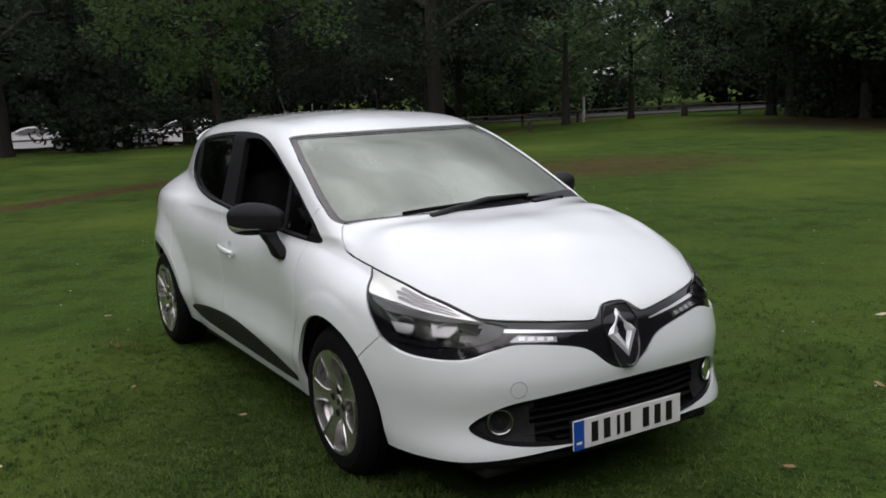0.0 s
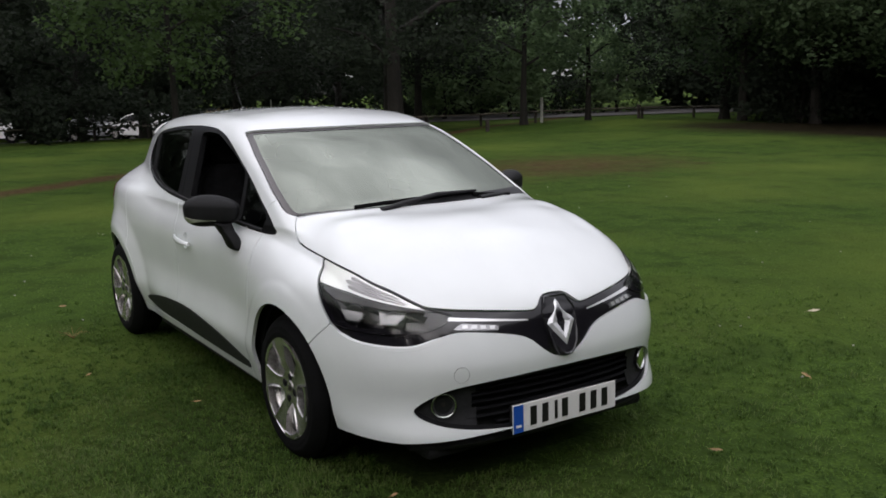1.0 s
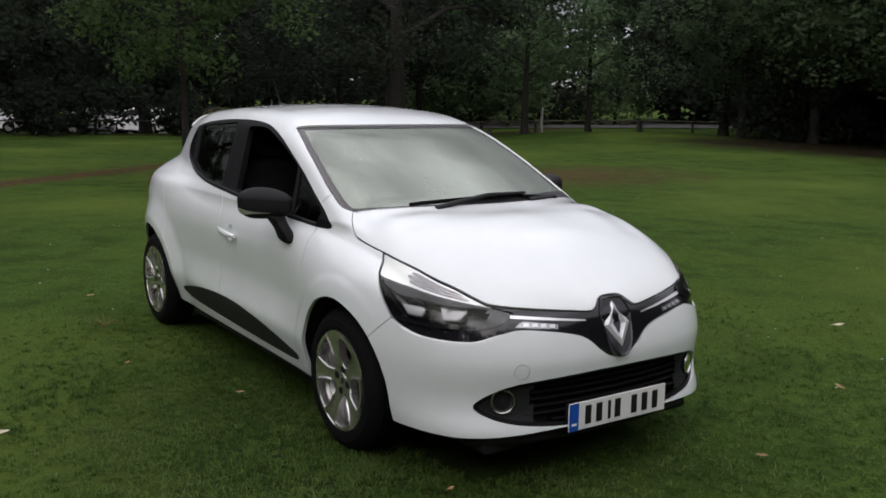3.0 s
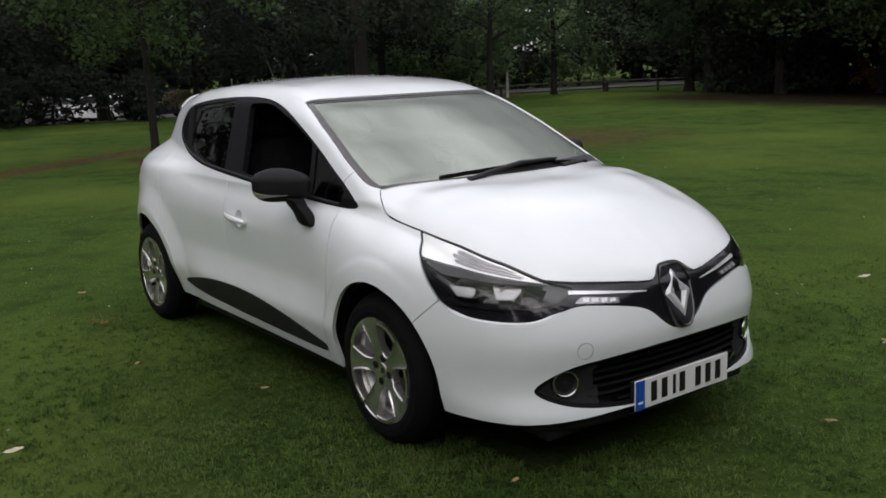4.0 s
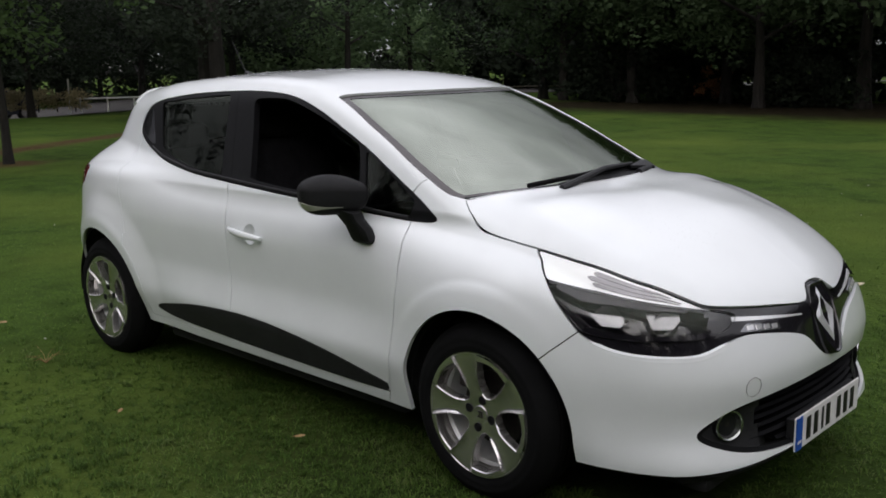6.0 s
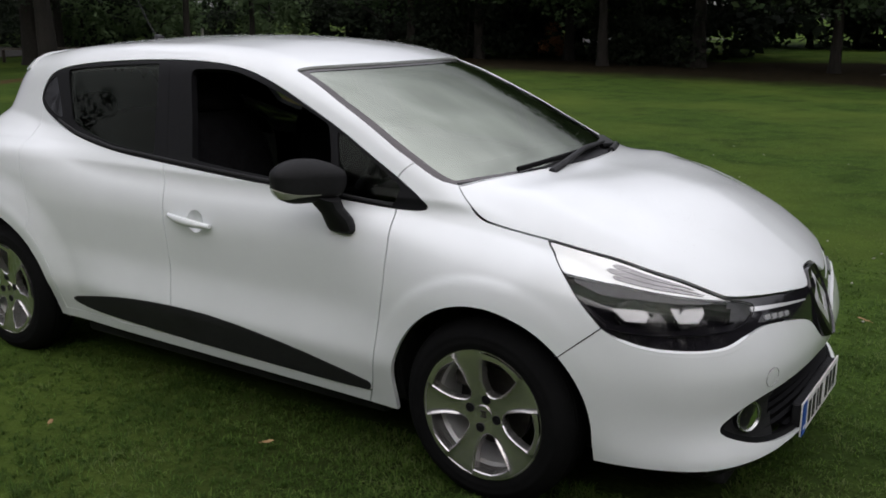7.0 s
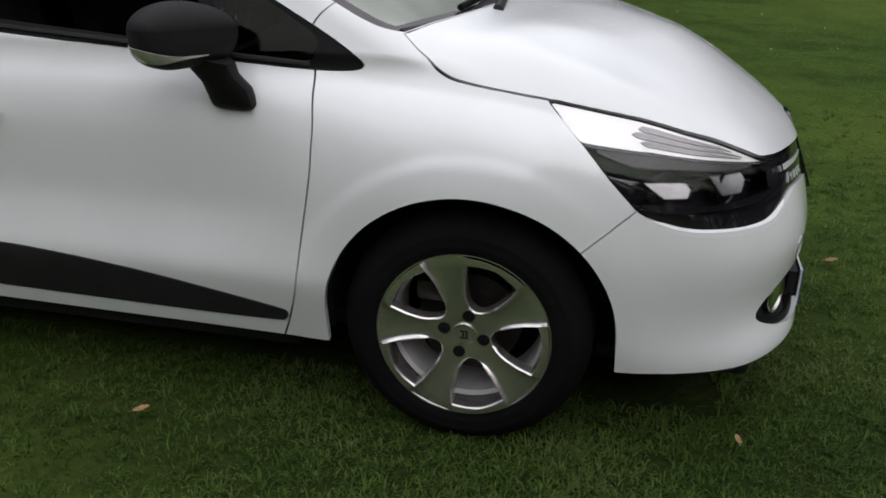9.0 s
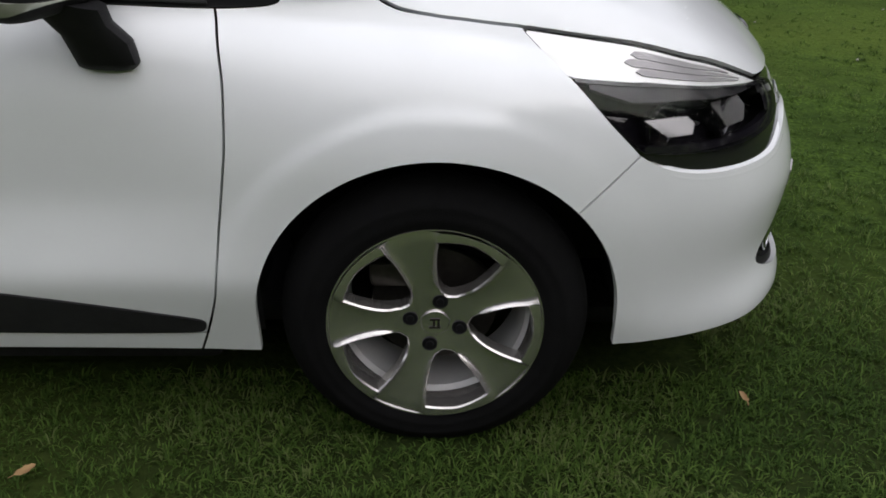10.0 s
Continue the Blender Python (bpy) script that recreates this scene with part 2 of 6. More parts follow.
def distance(outline):
    """Signed distance to a closed outline in the plane, negative inside."""
    a = np.array(outline, float)
    b = np.roll(a, -1, 0)

    def value(u, v):
        best, inside = np.full(np.shape(u), 9.0), np.zeros(np.shape(u), bool)
        for (ax, ay), (bx, by) in zip(a, b):
            dx, dy = bx - ax, by - ay
            t = np.clip(((u - ax) * dx + (v - ay) * dy) / (dx * dx + dy * dy + 1e-12), 0, 1)
            best = np.minimum(best, np.hypot(u - ax - t * dx, v - ay - t * dy))
            if abs(dy) > 1e-9:
                inside ^= ((ay > v) != (by > v)) & (u < ax + (v - ay) * dx / dy)
        return np.where(inside, -best, best)
    return value


def cut(verts, faces, fn):
    """Splits faces where fn changes sign. Returns the vertices, and the faces with fn below and above nought."""
    val = fn(verts)
    neg = val < 0
    edges, lo, hi = {}, [], []
    n = len(verts)
    for f in faces:
        s = [neg[i] for i in f]
        if all(s):
            lo.append(f)
        elif not any(s):
            hi.append(f)
        else:
            a, b = [], []
            for i, j in zip(f, f[1:] + f[:1]):
                (a if neg[i] else b).append(i)
                if neg[i] != neg[j]:
                    e = (i, j) if i < j else (j, i)
                    k = edges.setdefault(e, n + len(edges))
                    a.append(k)
                    b.append(k)
            if len(a) > 2:
                lo.append(tuple(a))
            if len(b) > 2:
                hi.append(tuple(b))
    if edges:
        e = np.array(list(edges))
        p, q = verts[e[:, 0]], verts[e[:, 1]]
        t0, t1, s0 = np.zeros(len(e)), np.ones(len(e)), val[e[:, 0]]
        for _ in range(12):
            m = (t0 + t1) / 2
            vm = fn(p + (q - p) * m[:, None])
            same = (vm < 0) == (s0 < 0)
            t0, t1 = np.where(same, m, t0), np.where(same, t1, m)
        verts = np.concatenate([verts, p + (q - p) * t0[:, None]])
    return verts, lo, hi


def used(verts, faces):
    """Only the vertices that the faces use."""
    ids = sorted({i for f in faces for i in f})
    back = {k: n for n, k in enumerate(ids)}
    return verts[ids], [tuple(back[i] for i in f) for f in faces]


def rim_edges(faces):
    seen = {}
    for f in faces:
        for e in zip(f, f[1:] + f[:1]):
            if (e[1], e[0]) in seen:
                del seen[(e[1], e[0])]
            else:
                seen[e] = True
    return list(seen)

# ---- the car's form: half body as an implicit solid, built from smooth profile curves (x ahead, w outward, z up) ----
def curve(points, smooth=0.03):
    """A smooth function through (position, value) pairs."""
    p = np.array(points, float)
    t = np.arange(p[0, 0] - 0.5, p[-1, 0] + 0.5, 0.004)
    v = np.interp(t, p[:, 0], p[:, 1])
    lo, hi = t < p[0, 0], t > p[-1, 0]
    v[lo] += (t[lo] - p[0, 0]) * (p[1, 1] - p[0, 1]) / (p[1, 0] - p[0, 0])
    v[hi] += (t[hi] - p[-1, 0]) * (p[-1, 1] - p[-2, 1]) / (p[-1, 0] - p[-2, 0])
    n = max(1, int(3 * smooth / 0.004))
    k = np.exp(-0.5 * (np.arange(-n, n + 1) * 0.004 / smooth) ** 2)
    v = np.convolve(np.pad(v, n, mode="reflect", reflect_type="odd"), k / k.sum(), mode="valid")
    return lambda q: np.interp(q, t, v)


def smax(a, b, r):
    h = np.clip(r - np.abs(a - b), 0, None) / r
    return np.maximum(a, b) + h * h * r * 0.25


def smin(a, b, r):
    return -smax(-a, -b, r)


def ramp(a, b, q):
    s = np.clip((q - a) / (b - a), 0, 1)
    return s * s * (3 - 2 * s)


WHEEL_X, REAR_X, HUB_Z = 1.2945, -1.280, 0.30
plan_width = curve([(-1.95, 0.565), (-1.75, 0.682), (-1.5, 0.757), (-1.25, 0.799), (-0.9, 0.795), (-0.5, 0.793), (0, 0.793), (0.5, 0.795), (0.9, 0.804),
                    (1.2, 0.823), (1.4, 0.825), (1.6, 0.808), (1.8, 0.79), (2.2, 0.74)], 0.08)
side_section = curve([(0.0, -0.12), (0.15, -0.075), (0.22, -0.045), (0.32, -0.018), (0.395, 0.003), (0.46, -0.010), (0.55, -0.022), (0.65, -0.015), (0.75, -0.010), (0.82, -0.02),
                      (0.88, -0.045), (0.94, -0.085), (1.0, -0.14), (1.2, -0.3)], 0.025)
haunch_section = curve([(0.0, -0.12), (0.2, -0.07), (0.35, -0.045), (0.5, -0.014), (0.62, 0.0), (0.75, 0.006), (0.85, 0.001), (0.92, -0.012), (0.962, -0.028), (0.985, -0.056), (1.02, -0.112), (1.06, -0.18), (1.1, -0.25), (1.3, -0.52)], 0.011)
fender_section = curve([(0.0, -0.10), (0.2, -0.06), (0.4, -0.02), (0.55, 0.0), (0.65, 0.0), (0.74, -0.02), (0.81, -0.055), (0.87, -0.10), (0.95, -0.19), (1.1, -0.36)], 0.03)
front_plan = curve([(0, 2.142), (0.17, 2.136), (0.3, 2.122), (0.42, 2.099), (0.5, 2.070), (0.58, 2.022), (0.66, 1.948), (0.72, 1.865), (0.78, 1.73), (0.84, 1.52)], 0.03)
front_profile = curve([(0.0, -0.16), (0.12, -0.08), (0.18, -0.012), (0.22, 0.015), (0.26, 0.009), (0.32, -0.016), (0.38, -0.018), (0.44, -0.006), (0.50, 0.0), (0.56, -0.014), (0.63, -0.042), (0.68, -0.07), (0.72, -0.1), (0.76, -0.14), (0.9, -0.3)], 0.018)
bonnet_line = curve([(0.6, 1.06), (0.9, 1.02), (1.1, 0.994), (1.3, 0.974), (1.5, 0.934), (1.7, 0.872), (1.85, 0.815), (1.97, 0.76), (2.05, 0.712), (2.2, 0.60)], 0.05)
roof_line = curve([(-1.9, 1.19), (-1.62, 1.300), (-1.4, 1.350), (-1.0, 1.402), (-0.6, 1.425), (-0.2, 1.430), (0.1, 1.416), (0.33, 1.39), (0.6, 1.335), (0.9, 1.23)], 0.07)
screen_line = curve([(0.1, 1.445), (0.33, 1.387), (0.6, 1.298), (0.9, 1.172), (1.2, 1.028), (1.4, 0.925)], 0.05)
tail_line = curve([(0.0, -1.78), (0.3, -1.87), (0.55, -1.885), (0.8, -1.835), (0.95, -1.775), (1.1, -1.665), (1.3, -1.575), (1.5, -1.48)], 0.05)
glass_width = curve([(-1.8, 0.52), (-1.4, 0.622), (-1.0, 0.70), (-0.5, 0.725), (0, 0.735), (0.5, 0.732), (0.9, 0.705), (1.1, 0.682), (1.5, 0.64)], 0.08)


def lower(x, w, z):
    r = np.hypot(x - 0.01 - WHEEL_X, z - HUB_Z)
    rr = np.hypot(x - REAR_X, z - HUB_Z)
    flare = 0.006 * (1 - ramp(0.420, 0.455, r)) + 0.009 * (1 - ramp(0.36, 0.70, r)) + 0.005 * (1 - ramp(0.40, 0.45, rr)) + 0.030 * (1 - ramp(0.39, 0.56, rr))
    flare = flare * (0.3 + 0.7 * ramp(0.20, 0.42, z))
    front, rear = ramp(0.55, 1.35, x), 1 - ramp(-1.15, -0.45, x)
    mid = 1 - front - rear
    side = w - (plan_width(x) + mid * side_section(z) + rear * haunch_section(z) + front * fender_section(z) + flare)
    nose = x - (front_plan(w) + front_profile(z) + 0.024 * np.exp(-(w / 0.27) ** 2 - ((z - 0.69) / 0.09) ** 2))
    top = z - (bonnet_line(x) + 0.002 + 0.056 * np.exp(-(w / 0.36) ** 2) * ramp(1.25, 1.9, x) - 0.05 * w * w - 0.05 * w ** 4 - 0.32 * np.minimum(np.abs(w), 0.7) ** 8 - 4.0 * np.minimum(np.abs(w), 0.7) ** 12 + 0.028 * (0.35 + 0.65 * ramp(0.05, 0.5, np.abs(w))) * (1 - ramp(0.58, 0.73, np.abs(w))) * ramp(1.12, 1.40, x) * (1 - ramp(1.46, 1.95, x)) + 0.016 * np.exp(-(w / 0.40) ** 2) * ramp(1.2, 1.6, x)
               - 0.010 * np.exp(-((np.abs(w) - 0.52) / 0.10) ** 2) * ramp(1.34, 1.46, x) * (1 - ramp(1.66, 1.86, x)))
    tail = tail_line(z) + 0.36 * w * w - x
    g = smax(side, nose * 0.9, 0.10)
    g = smax(g, top, 0.09)
    return smax(g, tail * 0.9, 0.09)


def upper(x, w, z):
    side = w - (glass_width(x) - 0.39 * np.maximum(z - 0.93, 0) + 0.45 * np.minimum(z - 0.93, 0))
    roof = z - (roof_line(x) - 0.13 * w * w)
    screen = (z - (screen_line(x + 0.46 * w * w) - 0.02 * w * w)) * 0.9
    tail = (tail_line(z) + 0.05 + 0.30 * w * w - x) * 0.9
    g = smax(side, roof, 0.10)
    g = smax(g, screen, 0.035)
    return np.maximum(smax(g, tail, 0.10), 0.84 - z)


def body_value(x, w, z):
    return smin(lower(x, w, z), upper(x, w, z), 0.026 + 0.029 * ramp(-1.25, -0.55, x))


def project(start, way, reach=2.2):
    """The points at which rays from inside the body leave it."""
    lo, hi = np.zeros(start.shape[:-1]), np.full(start.shape[:-1], reach)
    for _ in range(34):
        m = (lo + hi) / 2
        p = start + way * m[..., None]
        inside = body_value(p[..., 0], np.abs(p[..., 1]), p[..., 2]) < 0
        lo, hi = np.where(inside, m, lo), np.where(inside, hi, m)
    return start + way * hi[..., None]

# ---- the car: body panels cut from one skin ----
def skin():
    """Half of the body's skin as a grid of rays from the car's inner line."""
    us = []
    for k in range(26):
        us.append((-1.3, -90 + 90 * k / 26, -0.45 * (1 - k / 26)))
    for k in range(215):
        us.append((-1.3 + 2.75 * k / 215, 0.0, 0.0))
    for k in range(71):
        us.append((1.45, 90 * k / 70, 0.5 * k / 70))
    tilt = np.concatenate([np.linspace(-36, 8, 74), np.linspace(9, 42, 60), np.linspace(42.8, 90, 64)])
    base, az, shift = np.array(us).T
    v, a = np.radians(tilt)[None, :], np.radians(az)[:, None]
    up = ramp(0.0, 1.0, np.sin(v).clip(0, 1)) ** 0.5
    start = np.stack([base[:, None] + shift[:, None] * up, 0 * v + 0 * a, 0.60 + 0 * a + 0 * v], -1)
    way = np.stack([np.sin(a) * np.cos(v), np.cos(a) * np.cos(v), np.sin(v) + 0 * a], -1)
    p = project(start, way)
    p[-1, :, 1] = 0
    p[0, :, 1] = 0
    p[:, -1, 1] = 0
    nu, nv = p.shape[:2]
    faces = [(i * nv + j, i * nv + j + 1, (i + 1) * nv + j + 1, (i + 1) * nv + j) for i in range(nu - 1) for j in range(nv - 1)]
    return p.reshape(-1, 3), faces


def normals(p, e=0.003):
    x, w, z = p[:, 0], np.abs(p[:, 1]), p[:, 2]
    g = np.stack([body_value(x + e, w, z) - body_value(x - e, w, z),
                  np.where(w > 0.004, body_value(x, w + e, z) - body_value(x, w - e, z), 0),
                  body_value(x, w, z + e) - body_value(x, w, z - e)], -1)
    return g / (np.linalg.norm(g, axis=1, keepdims=True) + 1e-9)


def panel(faces, depth=0.014, lift=0.0, both=False):
    """A panel with its edges folded inward; both: joined with its mirror image."""
    v, f = used(SKIN, faces)
    nrm = normals(v)
    v = v + nrm * lift
    if depth:
        edges = [e for e in rim_edges(f) if not (both and abs(v[e[0], 1]) < 1e-6 and abs(v[e[1], 1]) < 1e-6)]
        ids = sorted({i for e in edges for i in e})
        back = {k: len(v) + n for n, k in enumerate(ids)}
        v = np.concatenate([v, v[ids] - nrm[ids] * depth])
        f = f + [(j, i, back[i], back[j]) for i, j in edges]
    if both:
        n = len(v)
        same = {i: i for i in range(n) if abs(v[i, 1]) < 1e-6}
        m = v * (1, -1, 1)
        f = f + [tuple(reversed([same.get(i, i + n) for i in q])) for q in f]
        v, f = used(np.concatenate([v, m]), f)
    return v, f


def around(p):
    """Angle round the nose, as a length, and height."""
    return np.arctan2(p[:, 0] - 1.3, p[:, 1]) * 0.8, p[:, 2]


def nose(points, times=2):
    d = distance(rounded([(radians(a) * 0.8, z) for a, z in points], times))
    return lambda p: np.where(p[:, 0] > 1.3, d(*around(p)), 1.0)


def flank(points, times=2):
    d = distance(rounded(points, times))
    return lambda p: np.where(p[:, 1] > 0.35, d(p[:, 0], p[:, 2]), 1.0)


def arch(cx, r):
    def value(p):
        dx, dz = p[:, 0] - cx, p[:, 2] - HUB_Z
        return np.where(dz > 0, np.hypot(dx, dz) - r, np.abs(dx) - r + 0.03 * dz)
    return value


mask_outline = nose([(13.5, 0.858), (12.9, 0.857), (13.2, 0.850), (15, 0.825), (18.5, 0.774), (22.3, 0.703), (25.8, 0.648), (26.1, 0.641), (26.7, 0.637), (30, 0.608), (35, 0.590), (41.8, 0.584), (47.3, 0.584), (50.3, 0.590), (54, 0.612),
                     (58.1, 0.630), (62, 0.630), (73, 0.606), (78.9, 0.582), (83.3, 0.523), (86.6, 0.494), (90, 0.486), (97, 0.486), (97, 0.722), (88, 0.722), (85.2, 0.714), (82.5, 0.676),
                     (80.5, 0.674), (74.6, 0.682), (58.8, 0.704), (52, 0.716), (50.5, 0.724), (42.8, 0.77), (37.7, 0.789), (30.7, 0.819), (24, 0.836)], 2)
lamp_outline = nose([(13.62, 0.8572), (13.05, 0.8562), (13.35, 0.8495), (15.05, 0.8255), (18.6, 0.775), (22.45, 0.7045), (25.9, 0.652), (26.3, 0.646), (27.2, 0.643), (31, 0.633), (40, 0.626), (50, 0.630), (55.5, 0.650), (59.0, 0.682), (57.5, 0.696), (52, 0.7125), (50.5, 0.7215), (42.8, 0.768), (37.7, 0.7876),
                     (30.7, 0.8178), (24, 0.8350)], 2)
grille_outline = nose([(47.6, 0.337), (51.5, 0.385), (57.5, 0.427), (66, 0.440), (80, 0.449), (90, 0.450), (97, 0.45), (97, 0.245), (90, 0.245), (73, 0.252), (62, 0.268), (54, 0.292)], 2)
glazing_outline = flank([(-1.168, 1.157), (-1.145, 1.235), (-1.06, 1.283), (-0.85, 1.313), (-0.60, 1.331), (-0.3, 1.342), (-0.05, 1.338), (0.13, 1.318), (0.30, 1.27), (0.459, 1.207), (0.628, 1.134), (0.79, 1.049), (0.94, 0.972),
                         (1.03, 0.915), (1.02, 0.896), (0.92, 0.893), (0.693, 0.908), (0.439, 0.924), (0.155, 0.938), (-0.162, 0.955), (-0.52, 0.975), (-0.803, 1.017), (-1.0, 1.073), (-1.12, 1.115)], 2)
rear_pane_outline = flank([(-0.972, 1.272), (-0.962, 1.284), (-0.93, 1.288), (-0.724, 1.306), (-0.39, 1.324), (-0.362, 1.325), (-0.354, 1.312), (-0.312, 1.136), (-0.273, 1.005), (-0.270, 0.986), (-0.288, 0.982), (-0.496, 0.998), (-0.70, 1.028), (-0.83, 1.066), (-0.85, 1.078), (-0.862, 1.096)], 2)
quarter_outline = flank([(-1.150, 1.165), (-1.135, 1.215), (-1.085, 1.247), (-1.062, 1.250), (-1.050, 1.24), (-0.93, 1.092), (-0.94, 1.083), (-1.02, 1.100), (-1.11, 1.138)], 2)
front_pane_outline = flank([(-0.158, 1.290), (-0.150, 1.306), (-0.12, 1.312), (0.03, 1.314), (0.12, 1.302), (0.373, 1.228), (0.565, 1.152), (0.580, 1.142), (0.590, 1.12), (0.615, 1.053), (0.640, 0.955), (0.643, 0.938), (0.625, 0.938), (0.427, 0.951), (0.142, 0.967), (-0.025, 0.980), (-0.045, 0.983),
                            (-0.050, 1.0), (-0.10, 1.148)], 2)
tri_pane_outline = flank([(0.622, 1.118), (0.632, 1.124), (0.739, 1.066), (0.870, 0.994), (0.913, 0.968), (0.917, 0.955), (0.908, 0.918), (0.895, 0.910), (0.80, 0.914), (0.70, 0.922), (0.685, 0.928), (0.655, 1.02)], 2)
trim_outline = flank([(-0.81, 0.325), (-0.70, 0.345), (-0.502, 0.380), (-0.285, 0.399), (-0.051, 0.406), (0.166, 0.399), (0.45, 0.368), (0.707, 0.323), (0.832, 0.300), (0.846, 0.294), (0.844, 0.270), (0.825, 0.262), (0.587, 0.257), (0.127, 0.261), (-0.193, 0.269),
                      (-0.544, 0.280), (-0.75, 0.292)], 2)
door_front = curve([(0.15, 0.80), (0.27, 0.848), (0.366, 0.878), (0.508, 0.898), (0.668, 0.925), (0.78, 0.930), (0.892, 0.914), (0.97, 0.896), (1.0, 0.895), (1.015, 0.906), (1.04, 0.945), (1.1, 1.02)], 0.022)
door_back = curve([(0.1, -0.11), (0.3, -0.128), (0.5, -0.138), (0.68, -0.145), (0.85, -0.160), (0.96, -0.192), (1.4, -0.26)], 0.03)
bonnet_seam = curve([(1.0, 0.56), (1.104, 0.627), (1.14, 0.652), (1.19, 0.671), (1.237, 0.679), (1.318, 0.683), (1.40, 0.683), (1.463, 0.680), (1.6, 0.67)], 0.01)
screen_edge = curve([(0.2, 0.505), (0.349, 0.544), (0.59, 0.596), (0.863, 0.638), (1.007, 0.650), (1.06, 0.648), (1.104, 0.625), (1.2, 0.55)], 0.015)
nose_split = curve([(0, 0.95), (13.2, 0.857), (30, 0.72), (50, 0.66), (90, 0.62)], 1.0)


def bonnet_value(p):
    x, w, z = p.T
    a = np.degrees(np.arctan2(x - 1.3, w))
    edge = np.where(x < 1.464, w - bonnet_seam(x), nose_split(a) - z)
    return np.maximum(edge, (1.284 - 0.45 * w * w) - x)


def screen_value(p):
    x, w, z = p.T
    v = np.maximum(w - screen_edge(x), x - (1.278 - 0.45 * w * w))
    return np.maximum(np.maximum(v, (0.485 - 0.46 * w * w) - x), 0.9 - z)


def fender_value(p):
    x, w, z = p.T
    return np.where(x > 0.6, np.maximum(door_front(z) - x, (x - 1.556) * 0.86 + 0.539 - z), 1.0)


def door_value(p):
    x, w, z = p.T
    return np.where(w > 0.4, np.maximum(np.maximum(np.maximum(x - door_front(z), door_back(z) - x), 0.262 - z), np.where(x < 0.5, z - 1.01, -1.0)), 1.0)


def rear_door_value(p):
    x, w, z = p.T
    r = np.hypot(x - REAR_X, z - HUB_Z)
    back = np.where(z < 0.66, np.maximum(0.415 - r, -1.0 - x), -0.985 - 0.30 * (z - 0.66) - x)
    return np.where(w > 0.4, np.maximum(np.maximum(np.maximum(x - door_back(z), back), 0.262 - z), z - 1.20 + 0.35 * np.clip(x + 1.0, 0, 0.6)), 1.0)


def bumper_value(p):
    x, w, z = p.T
    return np.where(x > 1.45, -((x - 1.556) * 0.86 + 0.539 - z), 1.0)


SKIN, rest = skin()


def take(faces, fn, gap=0.0):
    """Cuts a region out of the skin: the region's faces, and the others, with a joint between them."""
    global SKIN
    SKIN, inside, other = cut(SKIN, faces, lambda p: fn(p) + gap)
    if gap:
        SKIN, _, other = cut(SKIN, other, lambda p: fn(p) - gap)
    return inside, other


under_edge = curve([(-2, 0.26), (-1.6, 0.23), (-0.9, 0.222), (0.4, 0.213), (0.95, 0.214), (1.65, 0.222), (1.98, 0.225), (2.07, 0.234), (2.13, 0.248), (2.2, 0.262)], 0.03)
_, rest = take(rest, lambda p: p[:, 2] - under_edge(p[:, 0]))
_, rest = take(rest, arch(WHEEL_X + 0.0105, 0.356))
_, rest = take(rest, arch(REAR_X, 0.358))
mask, rest = take(rest, mask_outline, 0.0016)
intake, rest = take(rest, grille_outline)
screen, rest = take(rest, screen_value, 0.0015)
glazing, rest = take(rest, glazing_outline, 0.0015)
bonnet, rest = take(rest, bonnet_value, 0.0022)
trim, rest = take(rest, trim_outline, 0.001)
fender, rest = take(rest, fender_value, 0.0026)
bumper, rest = take(rest, bumper_value, 0.0015)
door, rest = take(rest, door_value, 0.0024)
rear_door, shell = take(rest, rear_door_value, 0.0014)
tail_faces, shell = take(shell, flank([(-1.452, 0.955), (-1.447, 0.945), (-1.475, 0.90), (-1.50, 0.868), (-1.53, 0.855), (-1.85, 0.84), (-1.85, 0.962), (-1.48, 0.960)], 1), 0.0015)
spoiler, shell = take(shell, lambda p: np.maximum(p[:, 0] + 1.335 + 0.10 * p[:, 1] ** 2, 1.262 - p[:, 2]), 0.001)
rear_pane, frame_faces = take(glazing, rear_pane_outline)
front_pane, frame_faces = take(frame_faces, front_pane_outline)
tri_pane, frame_faces = take(frame_faces, tri_pane_outline)
quarter, frame_faces = take(frame_faces, quarter_outline)
lamp, band = take(mask, lamp_outline)
lamp_inner, _ = take(lamp, lambda p: lamp_outline(p) + 0.0026)

car = thing("car", "white five-door hatchback with black mirrors parked on grass, driver's window open", "car")
part("body_shell", panel(shell, 0.014, both=True), PAINT, car, "white painted steel shell with wet-speckled roof")
part("roof_spoiler", panel(spoiler, 0.022, lift=0.009, both=True), PAINT, car)
part("bonnet", panel(bonnet, 0.016, both=True), PAINT, car)
bumper_part = part("front_bumper", panel(bumper, 0.016, both=True), PAINT, car)
part("windscreen", panel(screen, 0.0, lift=-0.0105, both=True), GLASS, car, "sky-mirroring laminated glass")
part("grille_band", panel(band, 0.02, lift=-0.0095, both=True), BLACK_GLOSS, car, "gloss black band across the nose")


def nose_point(a, z, lift=0.0):
    """A place on the nose at an angle round it (0 abeam, 90 ahead), height z, lifted off the skin."""
    a = np.radians(np.atleast_1d(np.asarray(a, float)))
    z = np.broadcast_to(np.asarray(z, float), a.shape)
    start = np.stack([np.full(a.shape, 1.3), np.zeros(a.shape), z], -1)
    p = project(start, np.stack([np.sin(a), np.cos(a), 0 * a], -1))
    return p + normals(p) * lift


